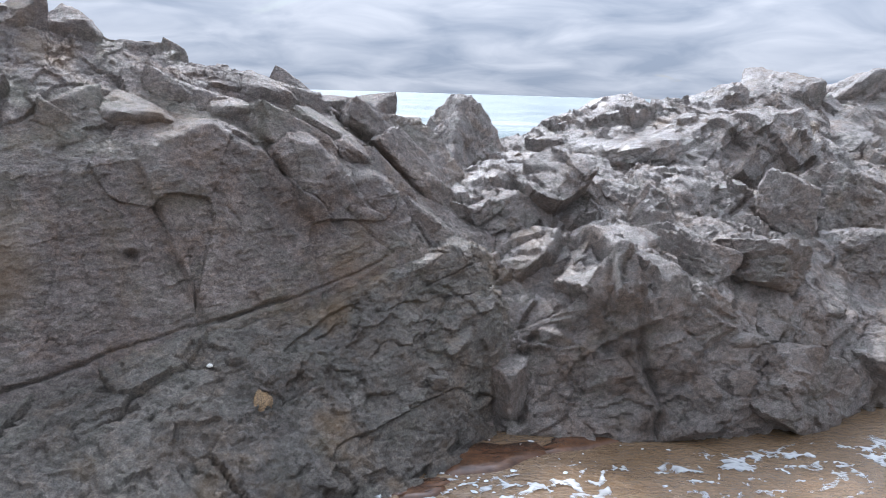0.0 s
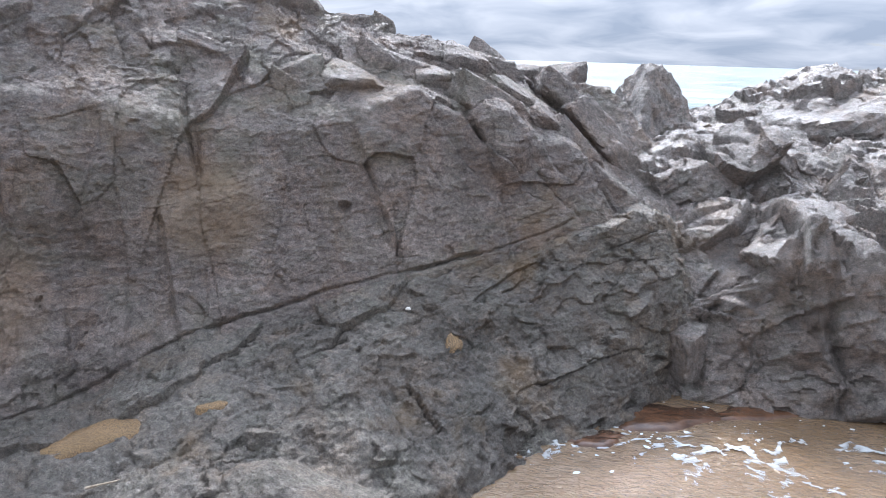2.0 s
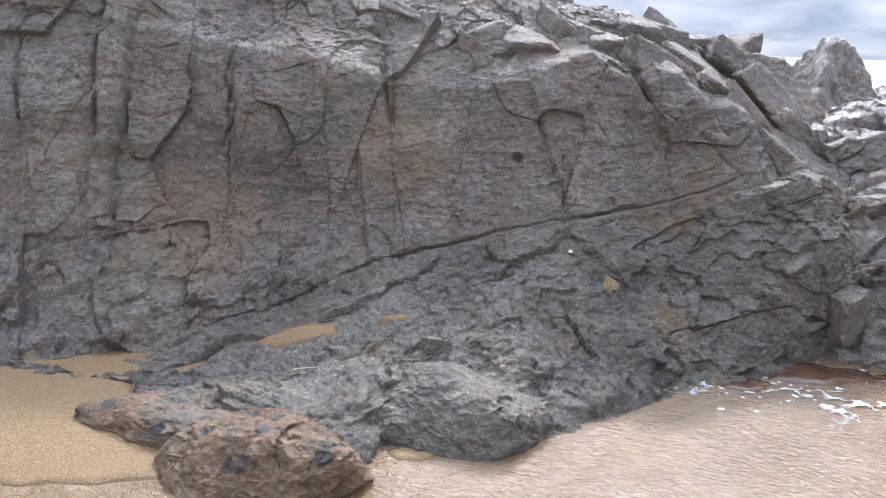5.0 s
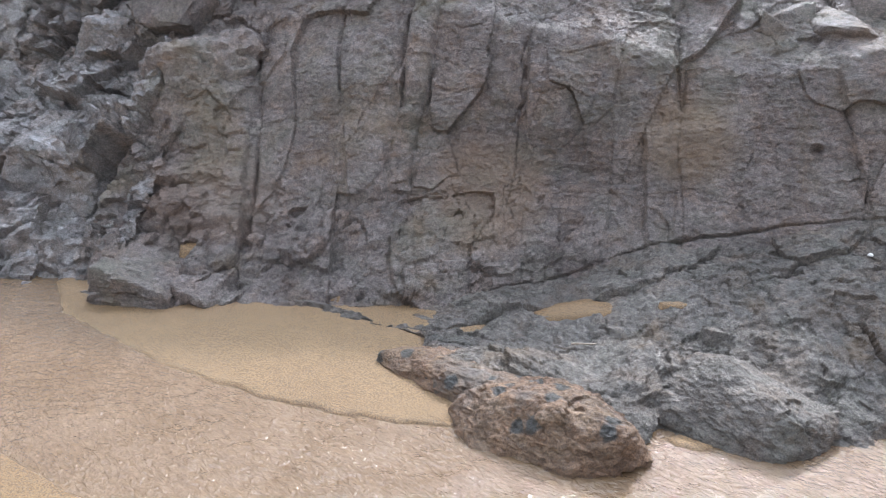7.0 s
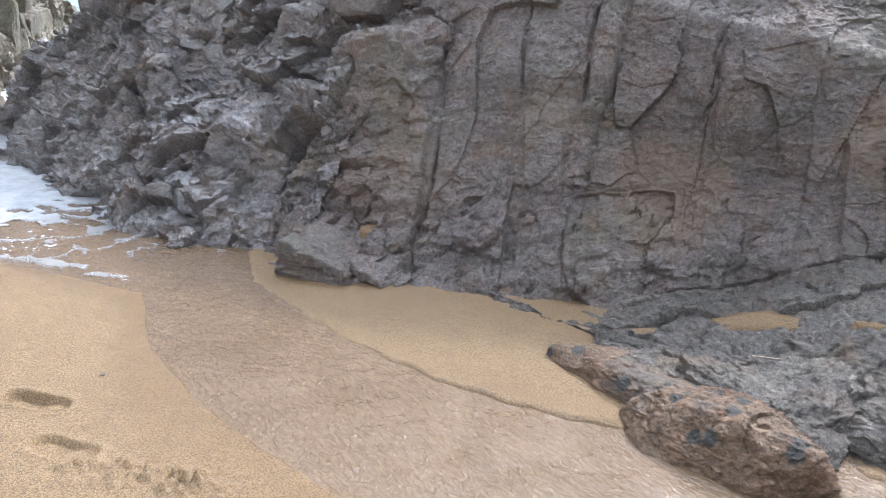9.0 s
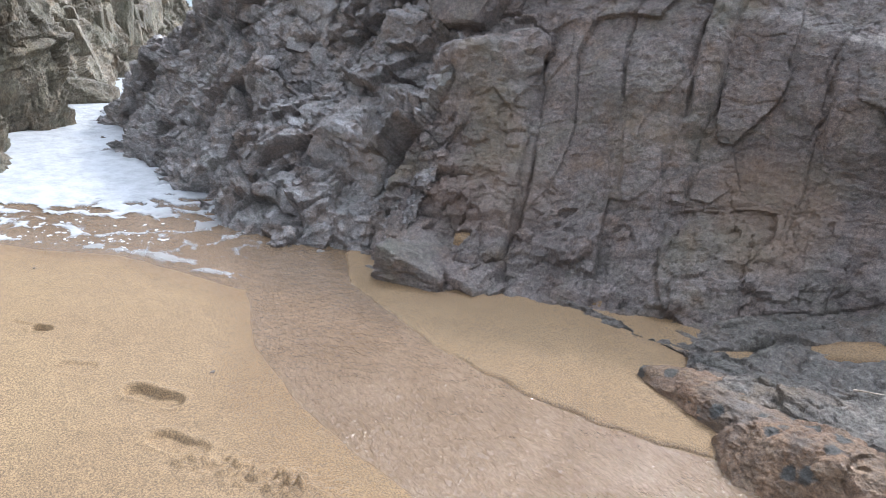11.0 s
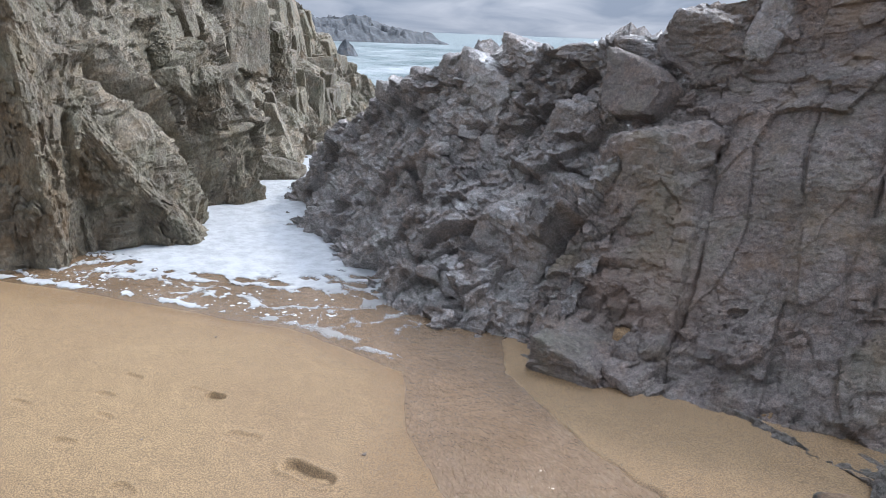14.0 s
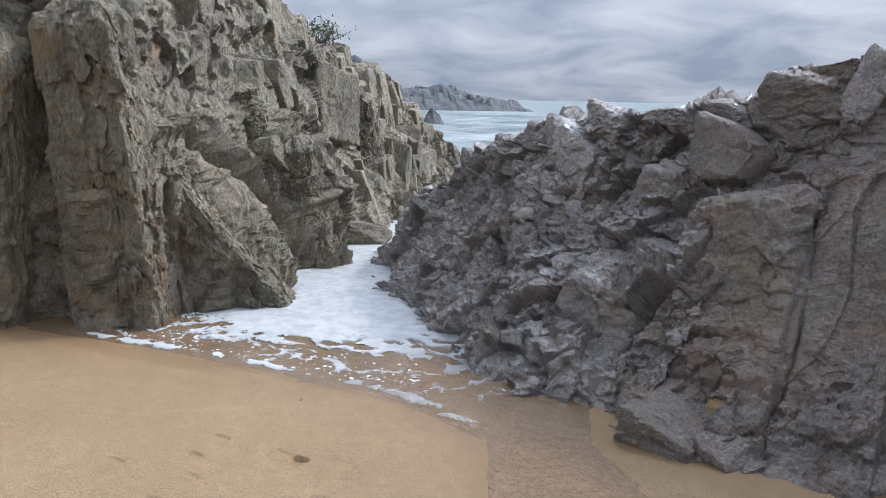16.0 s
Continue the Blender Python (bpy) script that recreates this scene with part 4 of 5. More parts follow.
strew(ridge, ridge_pts, ridge_nrm, small_ridge, 70, (.03, .11), 21, lambda p: (p[:, 0] > -8.5) & (p[:, 2] > .0) & (p[:, 1] < 6.2), .55, (1.2, .8, .7), (6, 27, 8), 12)
strew(wall, wall_pts, wall_nrm, wall_kinds, 24, (.07, .2), 22, lambda p: (p[:, 2] > 1.25) & (p[:, 1] < 4.6) & (p[:, 1] > 3.85), .5, (1.3, .8, .7), (0, -18, 0), 9)
strew(channel, channel_pts, channel_nrm, small_channel, 90, (.03, .13), 23, lambda p: (p[:, 0] > 3.6) & (p[:, 2] > -.1) & (p[:, 1] < 4.3), .6)
strew(cliff, cliff_pts, cliff_nrm, cliff_kinds, 60, (.16, .42), 24, lambda p: (p[:, 2] > .9) & (p[:, 2] < 3.6) & (p[:, 1] > 2.2), .6, (.8, .8, 1.3), (-8, 8, 48), 7)
strew(cliff, cliff_pts, cliff_nrm, cliff_kinds, 46, (.2, .46), 28, lambda p: (p[:, 2] > .1) & (p[:, 2] < 2.0) & (p[:, 1] > 4.2) & (p[:, 1] < 8.4), .6, (.7, .7, 1.5), (-6, 6, 52), 6)
place_block(cliff_kinds[2], cliff, 8.75, 4.3, -.04, .36, .34, .24, (6, -8, 50), "boulder")
for row, turn in (((9.72, 4.25, 1.6, .4, .36, .55), (10, 4, 10)), ((9.75, 3.3, 2.25, .4, .35, .4), (8, 0, 0)), ((10.46, 3.9, 2.5, .45, .43, .38), (4, 8, 20)), ((13.5, 7.64, .75, .6, .6, .4), (0, 10, 0)),
                  ((13.5, 8.25, .2, .45, .45, .5), (0, 6, 30)), ((12.3, 6.7, .6, .46, .46, .6), (0, 4, 10)), ((8.3, 3.1, .4, .42, .4, .62), (6, 6, 20)), ((9.0, 3.0, 1.0, .5, .55, .5), (12, 0, 10))):
    place_block(cliff_kinds[int(row[1] * 10) % 6], cliff, *row, turn)

def pillar_mesh(name, seed, mat):
    """A tall weathered pillar: a leaning prism with rounded corners, fluted from top to foot, broken across and pitted."""
    rng = np.random.default_rng(seed)
    nu, nv = 220, 260
    u, v = np.meshgrid(np.linspace(0, math.tau, nu), np.linspace(0, 1, nv), indexing="ij")
    d = np.stack((np.cos(u), np.sin(u)), -1).reshape(-1, 2)
    ang = np.sort(rng.uniform(0, math.tau, 3)).tolist() + [0, math.pi / 2, math.pi, 1.5 * math.pi]
    a = np.array([(math.cos(t), math.sin(t)) for t in ang])
    off = np.array([rng.uniform(.95, 1.1) for _ in range(3)] + [rng.uniform(.8, .95) for _ in range(4)])
    r = ((np.clip(d @ a.T, 1e-4, None) / off) ** 14).sum(1) ** (-1 / 14)
    t = v.ravel()
    z = 2 * t - 1
    r = r * (1.0 - .22 * t) * np.clip((1 - smooth(.86, 1.0, t) ** 2), 0, 1) ** .5
    q = np.stack((d[:, 0] * r, d[:, 1] * r, z * 2.4), -1) + 31.7 * seed
    r = r + .10 * ridged(q * np.array((2.6, 2.6, .55)), 4, seed=seed) - .05 + blocks(q, (.55, .55, .8), seed, .05, .16, .05, .05) + blocks(q, (.2, .2, .26), seed + 3, .022, .09, .012, .06)
    r = r + .022 * ridged(q * np.array((9, 9, 4)), 3, seed=seed + 5) + .018 * fbm(q * 14, 3, .65, seed=seed + 9)
    r = np.clip(r, .0, None)
    p = np.stack((d[:, 0] * r, d[:, 1] * r, z + .03 * fbm(q * 5, 2, seed=seed + 2)), -1)
    ob = mesh_grid(name, p, nu, nv, mat)
    me = ob.data
    bpy.data.objects.remove(ob)
    me.set_sharp_from_angle(angle=radians(32))
    return me


# the whole slabs at the water's edge and the pillars of the cliff: place and half sizes, lean
slab_kinds = block_kinds("ridge_slab", RIDGE_ROCK, 1011, 5, 5, jitter=.2, grain=1.2, sharp=22)
RIDGE_SLABS = [((-2.53, 3.29, 0.09, 0.32, 0.2, 0.24), (8, -22, 14)), ((-1.98, 3.27, 0.17, 0.1, 0.12, 0.16), (6, 0, 20)), ((-2.87, 2.93, 0.1, 0.18, 0.2, 0.28), (4, -38, 10)),
               ((-3.4, 2.83, 0.1, 0.38, 0.24, 0.22), (10, -26, 16)), ((-3.0, 3.03, 0.45, 0.25, 0.2, 0.13), (8, -34, 10)), ((-2.63, 3.28, 0.61, 0.3, 0.24, 0.18), (14, 20, 8)),
               ((-3.49, 3.14, 0.67, 0.28, 0.24, 0.15), (10, -18, 18)), ((-3.09, 3.2, 0.71, 0.11, 0.16, 0.14), (4, -8, 10)), ((-4.47, 3.28, 0.6, 0.23, 0.24, 0.23), (6, -8, 24)),
               ((-5.03, 3.82, 0.86, 0.29, 0.24, 0.24), (4, -16, 10)), ((-4.25, 3.68, 0.89, 0.16, 0.2, 0.23), (4, -12, 16)), ((-4.09, 2.91, 0.14, 0.19, 0.2, 0.22), (6, 10, 20))]
for k, (row, turn) in enumerate(RIDGE_SLABS):
    place_block(slab_kinds[k % 5], ridge, *row, turn, "slab")
pillar_kinds = [pillar_mesh("cliff_pillar", 1111 + 7 * k, CLIFF_ROCK) for k in range(4)]
PILLAR_BLOCKS = [((6.76, 0.91, 1.14, 0.41, 0.4, 1.31), (-4, 4, 50)), ((7.4, 0.29, 0.92, 0.3, 0.4, 1.28), (-4, -2, 50)), ((6.82, 1.73, 0.43, 0.3, 0.34, 0.82), (-14, 33, 52)),
          ((7.9, 3.1, 0.63, 0.33, 0.4, 0.71), (-8, 10, 56)), ((6.86, 1.34, 0.58, 0.14, 0.25, 0.72), (-6, 12, 40)), ((11.25, 5.74, 1.0, 0.44, 0.5, 0.8), (-8, 6, 60)),
          ((10.5, 4.6, 1.85, 0.44, 0.5, 0.56), (-8, 4, 50)), ((8.1, 2.57, 1.49, 0.32, 0.4, 0.35), (-10, 10, 48)), ((12.0, 6.91, 0.52, 0.33, 0.5, 0.59), (-6, 6, 60))]
for k, (row, turn) in enumerate(PILLAR_BLOCKS):
    place_block(pillar_kinds[k % 4], cliff, *row, turn, "pillar")

# boulders of their own at the water's edge
def boulder(name, me, s, q, z, rs, rq, rz, turn, label):
    ob = new(name, me)
    x, y, zz = to_world(np.array((s, q, z), float))
    ob.matrix_world = pose(x, y, zz, 0, 0, SHORE_TURN) @ pose(0, 0, 0, *turn) @ Matrix.Diagonal((rs, rq, rz, 1))
    return tagged(ob, label, "boulder")


boulder("boulder", block_mesh("rusty_boulder", 903, RUSTY_ROCK, 6, sharp=9, grain=.9, cuts=14, jitter=.3, aspect=(1.5, 1.1, .7)), .69, 2.08, -.08, .41, .32, .24, (20, 5, -27), "rust-orange boulder with dark grey patches in the stream")
boulder("boulder", block_mesh("round_boulder", 917, APRON_ROCK, 6, sharp=9, grain=.8, cuts=12, aspect=(1.5, 1.1, .75)), -.06, 2.43, -.035, .40, .30, .20, (16, -8, -16), "smooth rounded grey boulder on the rock apron")
strew(apron, apron_pts, apron_nrm, block_kinds("apron_stone", APRON_ROCK, 811, 5, 3), 60, (.02, .07), 27, lambda p: (p[:, 2] > -.04) & (p[:, 0] < 1.9), .62, (1.3, .9, .6), (10, -6, 5), 14)


place_block(block_mesh("rusty_ledge", 931, RUSTY_ROCK, 5, sharp=9, grain=1.0, aspect=(1.5, 1.0, .6)), apron, 1.0, 2.34, -.07, .38, .27, .15, (14, 4, -27), "ledge")
SLABS = [(-1.29, 4.03, 1.33, .22, .12, .08), (-1.43, 3.93, 1.19, .2, .12, .08), (-1.58, 3.85, 1.06, .2, .12, .08), (-1.7, 3.8, .94, .16, .12, .07), (-1.64, 4.25, 1.34, .22, .14, .1), (-1.8, 4.15, 1.18, .22, .14, .1), (-1.93, 4.05, 1.0, .18, .14, .1)]
for k, row in enumerate(SLABS):
    place_block(wall_kinds[k % 6], wall, *row, (lean.uniform(-8, 8), lean.uniform(-46, -34), lean.uniform(-10, 10)), "slab")

# pebbles, shells and a washed-up stick
def pebble(s, q, z, r, colour, label):
    m, n, l, b = material("pebble")
    nz = tex(n, l, "ShaderNodeTexNoise", n.new("ShaderNodeNewGeometry").outputs["Position"], Scale=160, Detail=4).outputs["Fac"]
    l.new(mix(n, l, .5, colour, ramp(n, l, nz, (.3, .3), (.7, .8)), "OVERLAY"), b.inputs["Base Color"])
    b.inputs["Roughness"].default_value = .5
    ob = new("pebble", block_mesh("pebble", int(100 * (s + 9)), m, 3, sharp=4, grain=.5))
    x, y, zz = to_world(np.array((s, q, z), float))
    ob.matrix_world = pose(x, y, zz, 0, 0, 40 * s) @ Matrix.Diagonal((r * 1.3, r, r * .7, 1))
    return tagged(ob, label, "pebble", "pebbles and shells")


WHITE = (.7, .68, .64)
for row in ((-.587, 3.28, .445, .012), (.78, 3.03, .08, .009), (1.62, 3.0, .12, .010), (2.76, 2.9, .13, .011), (1.1, 2.95, .02, .008)):
    pebble(*row, WHITE, "small white shell fragment lying on dark rock")
for row in ((2.86, 1.19, -.035, .010), (3.5, .5, .0, .007), (2.2, .4, .02, .007), (4.4, 1.3, -.02, .008)):
    pebble(*row, (.16, .13, .11), "tiny dark pebble lying on smooth sand")
stick = bpy.data.curves.new("stick", "CURVE")
stick.dimensions, stick.bevel_depth, stick.bevel_resolution = "3D", .005, 2
spl = stick.splines.new("POLY")
spl.points.add(4)
for k, pt in enumerate(to_world(np.array(((.66, 2.60, .075), (.62, 2.605, .080), (.58, 2.62, .078), (.54, 2.625, .083), (.51, 2.64, .09))))):
    spl.points[k].co = (*pt, 1)
    spl.points[k].radius = 1 - .15 * k
bark, bn, bl, bb = material("driftwood")
nz = tex(bn, bl, "ShaderNodeTexNoise", bn.new("ShaderNodeNewGeometry").outputs["Position"], Scale=90, Detail=4).outputs["Fac"]
bl.new(ramp(bn, bl, nz, (.3, (.25, .19, .13)), (.7, (.45, .37, .28))), bb.inputs["Base Color"])
stick.materials.append(bark)
tagged(new("driftwood_stick", stick), "thin pale driftwood stick lying on the rock apron", "stick")

# ---- sand, water ----
def axis_steps(core0, core1, step, reach, grow=1.22):
    a = list(np.arange(core0, core1 + 1e-6, step))
    d = step
    lo, hi = a[0], a[-1]
    left, right = [], []
    while lo > -reach or hi < reach:
        d *= grow
        lo, hi = lo - d, hi + d
        left.append(max(lo, -reach)); right.append(min(hi, reach))
    return np.array(sorted(set(left)) + a + sorted(set(right)))


STREAM_NEAR = [(-8, .2), (-4, .4), (-1.5, .6), (0, .85), (1, 1.0), (1.64, 1.08), (2.06, 1.14), (2.5, 1.27), (2.91, 1.45), (3.42, 1.85), (3.9, 1.82), (4.32, 1.74), (4.74, 1.5), (5.56, 1.1), (6.3, .62), (7, .2), (9, .0)]
STREAM_FAR = [(-8, 5), (.7, 5), (.86, 1.95), (1.21, 1.89), (1.67, 1.86), (2.31, 1.99), (3.08, 2.28), (3.4, 2.6), (3.7, 5), (9, 5)]
WATER_LEVEL = -.05


def line_at(line, s):
    return np.interp(s, [r[0] for r in line], [r[1] for r in line])


def sand_height(s, q):
    n1 = fbm(np.stack((s.ravel() * 2.2, q.ravel() * 2.2, 0 * s.ravel()), -1), 3, seed=51).reshape(s.shape)
    n2 = fbm(np.stack((s.ravel() * 9, q.ravel() * 9, 0 * s.ravel()), -1), 3, seed=55).reshape(s.shape)
    near, far = line_at(STREAM_NEAR, s) + .025 * n1, line_at(STREAM_FAR, s) + .015 * n2
    beach = np.clip(near - q, -.6, 4)                       # metres up the beach from the stream
    z = WATER_LEVEL + .045 * beach - .006 * np.clip(beach, 0, 4) ** 2
    bank = smooth(-.012, .03, q - far)                      # sand bank between stream and rock
    z = np.maximum(z, -.085) * (1 - bank) + (WATER_LEVEL + .004 + .009 * smooth(2.6, 1.2, s) + .02 * np.clip(q - far, 0, 1)) * bank
    z = z - .8 * smooth(7.5, 18, s) - .8 * smooth(-5, -14, s) - .5 * smooth(3.4, 7, q)
    calm = smooth(.0, .35, np.abs(near - q))              # smooth wet margin along the water
    return z + (.004 * n1 + .0015 * n2) * calm


# two deep footprints and fainter marks: place of heel and toe, half width, depth
PRINTS = [(2.95, .895, 2.80, .935, .056, .032), (2.60, .755, 2.47, .78, .060, .020), (3.30, .825, 3.24, .86, .05, .016), (3.86, .90, 3.72, .945, .016, .012), (3.72, .93, 3.68, .95, .032, .024),
          (4.04, .53, 4.0, .55, .028, .018), (4.18, .72, 4.12, .74, .024, .016), (3.82, .45, 3.78, .46, .026, .014), (4.18, .2, 4.12, .22, .028, .015), (3.68, .23, 3.64, .25, .034, .016), (3.2, .29, 3.15, .3, .036, .018)]


def sand_marks(s, q):
    d = np.zeros_like(s)
    p = np.stack((s.ravel(), q.ravel(), 0 * s.ravel()), -1)
    n = fbm(p * 24, 2, .5, seed=58).reshape(s.shape)
    for a, b, c, e, w, depth in PRINTS:
        depth = depth if depth > .019 else .6 * depth
        u, v = np.array((a, b)), np.array((c, e))
        ln = v - u
        t = np.clip(((s - a) * ln[0] + (q - b) * ln[1]) / (ln @ ln), 0, 1)
        r = np.hypot(s - a - t * ln[0], q - b - t * ln[1]) / (w * (.82 + .25 * np.abs(t - .45))) + .05 * n
        d += -depth * smooth(1.02, .80, r) * (1 - .35 * smooth(.5, 1, t)) + (.24 + .12 * n) * depth * np.exp(-((r - 1.25) / .28) ** 2)
    heap = np.exp(-(((s - 2.16) / .2) ** 2 + ((q - .82 - .3 * (2.2 - s)) / .075) ** 2))
    clod = cells(p * 26 + .35 * fbm(p * 30, 2, seed=59)[:, None], 60)
    d += heap * (.010 + .060 * (smooth(.0, .45, clod[0]) * clod[1] ** 1.5).reshape(s.shape) + .02 * n)
    d += np.exp(-(((s - 2.42) / .06) ** 2 + ((q - .70) / .05) ** 2)) * (.012 + .02 * n)
    return d


ss, qq = axis_steps(-1.0, 5.0, .0095, 3500), axis_steps(-.2, 2.9, .0095, 3500)
S2, Q2 = np.meshgrid(ss, qq, indexing="ij")
Z2 = sand_height(S2, Q2) + sand_marks(S2, Q2)
Z2 = np.where((np.abs(S2) > 60) | (np.abs(Q2) > 60), -3.0, Z2)
ground = mesh_grid("ground_sand", to_world(np.stack((S2, Q2, Z2), -1).reshape(-1, 3)), len(ss), len(qq), SAND, flip=True, label="golden beach sand, smooth and damp by the stream", category="sand", kind="structure")
damp = ground.data.color_attributes.new("damp", "FLOAT_COLOR", "POINT")
dn = fbm(np.stack((S2.ravel() * 1.5, Q2.ravel() * 1.5, 0 * S2.ravel()), -1), 3, seed=57)
dv = smooth(.50, .06, (line_at(STREAM_NEAR, S2) - Q2).ravel() + .12 * dn)
dv = np.maximum(dv * .9, .45 * smooth(1.5, .3, (line_at(STREAM_NEAR, S2) - Q2).ravel() + .2 * dn))
dv = dv * (1 - .3 * smooth(0, .08, (Q2 - line_at(STREAM_FAR, S2)).ravel()))
damp.data.foreach_set("color", np.stack((dv, dv, dv, np.ones_like(dv)), -1).astype(np.float32).ravel())

ss, qq = axis_steps(-14, 50, .32, 4500), axis_steps(3, 50, .32, 4500)
S2, Q2 = np.meshgrid(ss, qq, indexing="ij")
near = np.exp(-(np.hypot(S2, Q2) / 120) ** 2)
pp = np.stack((S2.ravel(), Q2.ravel(), 0 * S2.ravel()), -1)
Z2 = -.30 + near * (.22 * ridged(pp * np.array((.16, .34, 1)), 4, seed=61) + .07 * ridged(pp * .8, 3, seed=63)).reshape(S2.shape) * smooth(6, 16, np.hypot(S2, Q2))
mesh_grid("sea_water", to_world(np.stack((S2, Q2, Z2), -1).reshape(-1, 3)), len(ss), len(qq), SEA, flip=True, label="choppy grey-green sea streaked with white foam", category="sea", kind="structure")


def water_level(s):
    return WATER_LEVEL - .18 * smooth(8, 12, s)


ss = np.concatenate((np.arange(-8, -1.5, .05), np.arange(-1.5, 4.6, .017), np.arange(4.6, 12.01, .05)))
qq = np.concatenate((np.arange(.0, .8, .05), np.arange(.8, 3.1, .015), np.arange(3.1, 6.5, .06)))
S2, Q2 = np.meshgrid(ss, qq, indexing="ij")
pp = np.stack((S2.ravel(), Q2.ravel(), 0 * S2.ravel()), -1)
flow = pp @ np.array(((.80, -.6, 0), (.6, .80, 0), (0, 0, 1))).T
drift = .10 * np.stack((fbm(pp * 2.2, 2, seed=65), fbm(pp * 2.2, 2, seed=66), 0 * pp[:, 0]), -1)
chop = .0012 * fbm((flow + drift) * np.array((15, 22, 1)), 2, .5, seed=64) + .0034 * fbm((flow + drift) * np.array((5, 12, 1)), 2, seed=67) * (.2 + .8 * smooth(2.4, .8, pp[:, 0]))
Z2 = water_level(S2) + chop.reshape(S2.shape) * smooth(.02, .35, Q2 - line_at(STREAM_NEAR, S2))
Z2 = Z2 - .3 * smooth(-.10, -.16, Q2 - line_at(STREAM_NEAR, S2))
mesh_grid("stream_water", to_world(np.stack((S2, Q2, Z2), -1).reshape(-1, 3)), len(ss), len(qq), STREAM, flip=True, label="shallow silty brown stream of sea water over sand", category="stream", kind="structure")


def foam_sheet(name, s0, s1, q0, q1, step, amount, label, size=1.0, thin=0.0):
    """Foam lying on the water: a thin, puffy crust wherever amount(s, q) stands above a bubbly noise."""
    ss, qq = np.arange(s0, s1, step), np.arange(q0, q1, step)
    a, b = np.meshgrid(ss, qq, indexing="ij")
    p = np.stack((a.ravel(), b.ravel(), 0 * a.ravel()), -1)
    w = p + .12 * np.stack((fbm(p * 3, 3, seed=81), fbm(p * 3, 3, seed=84), 0 * p[:, 0]), -1)
    web = np.clip(1 - 2.4 * np.abs(fbm(w * np.array((3.2, 5.0, 1)) * size, 4, .6, seed=86)), -.95, 1)
    k = amount(p[:, 0], p[:, 1]) * 1.6 - 1 + web
    z = water_level(p[:, 0]) + np.clip(k, -.4, .9) * .009 + .003 * fbm(p * 40, 2, seed=88) * (k > 0) + .002
    keep = (k > -.13).reshape(a.shape)
    idx = np.arange(a.size).reshape(a.shape)
    face = keep[:-1, :-1] & keep[1:, :-1] & keep[1:, 1:] & keep[:-1, 1:]
    quads = np.stack((idx[:-1, :-1], idx[:-1, 1:], idx[1:, 1:], idx[1:, :-1]), -1)[face]
    used, inv = np.unique(quads, return_inverse=True)
    me = bpy.data.meshes.new(name)
    v = to_world(np.stack((p[:, 0], p[:, 1], z), -1))[used]
    me.from_pydata(v.tolist(), [], inv.reshape(-1, 4).tolist())
    me.polygons.foreach_set("use_smooth", np.full(len(me.polygons), True))
    me.materials.append(LACE)
    th = (.85 * smooth(-.12, .7, k) * (1 - thin * smooth(5.2, 4.2, p[:, 0])))[used]
    me.color_attributes.new("thick", "FLOAT_COLOR", "POINT").data.foreach_set("color", np.stack((th, th, th, np.ones_like(th)), -1).astype(np.float32).ravel())
    return tagged(new(name, me), label, "foam", kind="stuff")


def surge(s, q):
    inner = np.interp(s, (3.6, 4.1, 4.6, 5.2, 5.9, 6.6, 7.4), (2.6, 2.35, 2.3, 1.95, 1.5, 1.5, 1.8))
    outer = line_at(STREAM_NEAR, s) + .10
    into = q - inner
    full = 1.25 * smooth(4.9, 6.4, s) * smooth(.02, .25, into)
    lips = 1.15 * np.exp(-((q - outer) / .05) ** 2) * smooth(3.5, 3.7, s) * smooth(7.0, 6.4, s) + .5 * np.exp(-(into / .05) ** 2) * smooth(3.6, 4.0, s)
    return np.clip(full + lips + .7 * smooth(3.7, 4.6, s) * smooth(.0, .25, into) + .5 * smooth(3.6, 4.1, s) * smooth(0, .2, q - outer), 0, 1.7)


foam_sheet("surge_foam", 3.5, 12, .6, 6.5, .018, surge, "white foam of a spent wave filling the channel", 1.1, .55)
foam_sheet("edge_foam", -4.2, -.9, 1.7, 3.3, .011, lambda s, q: .60 * np.exp(-((q - (2.62 + .22 * (s + 2.2))) / .14) ** 2) + .28 * smooth(-1.2, -2.0, s) * np.exp(-((q - 2.3 - .2 * (s + 2)) / .3) ** 2),
           "broken white foam drifting along the stream edge", 2.2)


def flecks(name, count, seed, place, size, label):
    """Small separate foam flecks, low domes on the water."""
    rng = np.random.default_rng(seed)
    verts, faces = [], []
    for _ in range(count):
        s, q = place(rng)
        r = size[0] * (size[1] / size[0]) ** rng.random() ** 2
        b = len(verts)
        ang = rng.uniform(0, 6.28)
        for ring, (k, h) in enumerate(((1, 0), (.6, .6))):
            for m in range(9):
                t = m * math.tau / 9
                rr = r * k * rng.uniform(.75, 1.2)
                x, y = rr * 1.5 * math.cos(t), rr * math.sin(t)
                verts.append((s + x * math.cos(ang) - y * math.sin(ang), q + x * math.sin(ang) + y * math.cos(ang), WATER_LEVEL + .003 + h * min(r * .3, .008)))
        verts.append((s, q, WATER_LEVEL + .003 + min(r * .35, .010)))
        for m in range(9):
            n = (m + 1) % 9
            faces += [(b + m, b + 9 + m, b + 9 + n, b + n), (b + 9 + m, b + 18, b + 9 + n)]
    me = bpy.data.meshes.new(name)
    me.from_pydata(to_world(np.array(verts)).tolist(), [], faces)
    me.polygons.foreach_set("use_smooth", np.full(len(me.polygons), True))
    me.materials.append(FOAM)
    return tagged(new(name, me), label, "foam", kind="stuff")


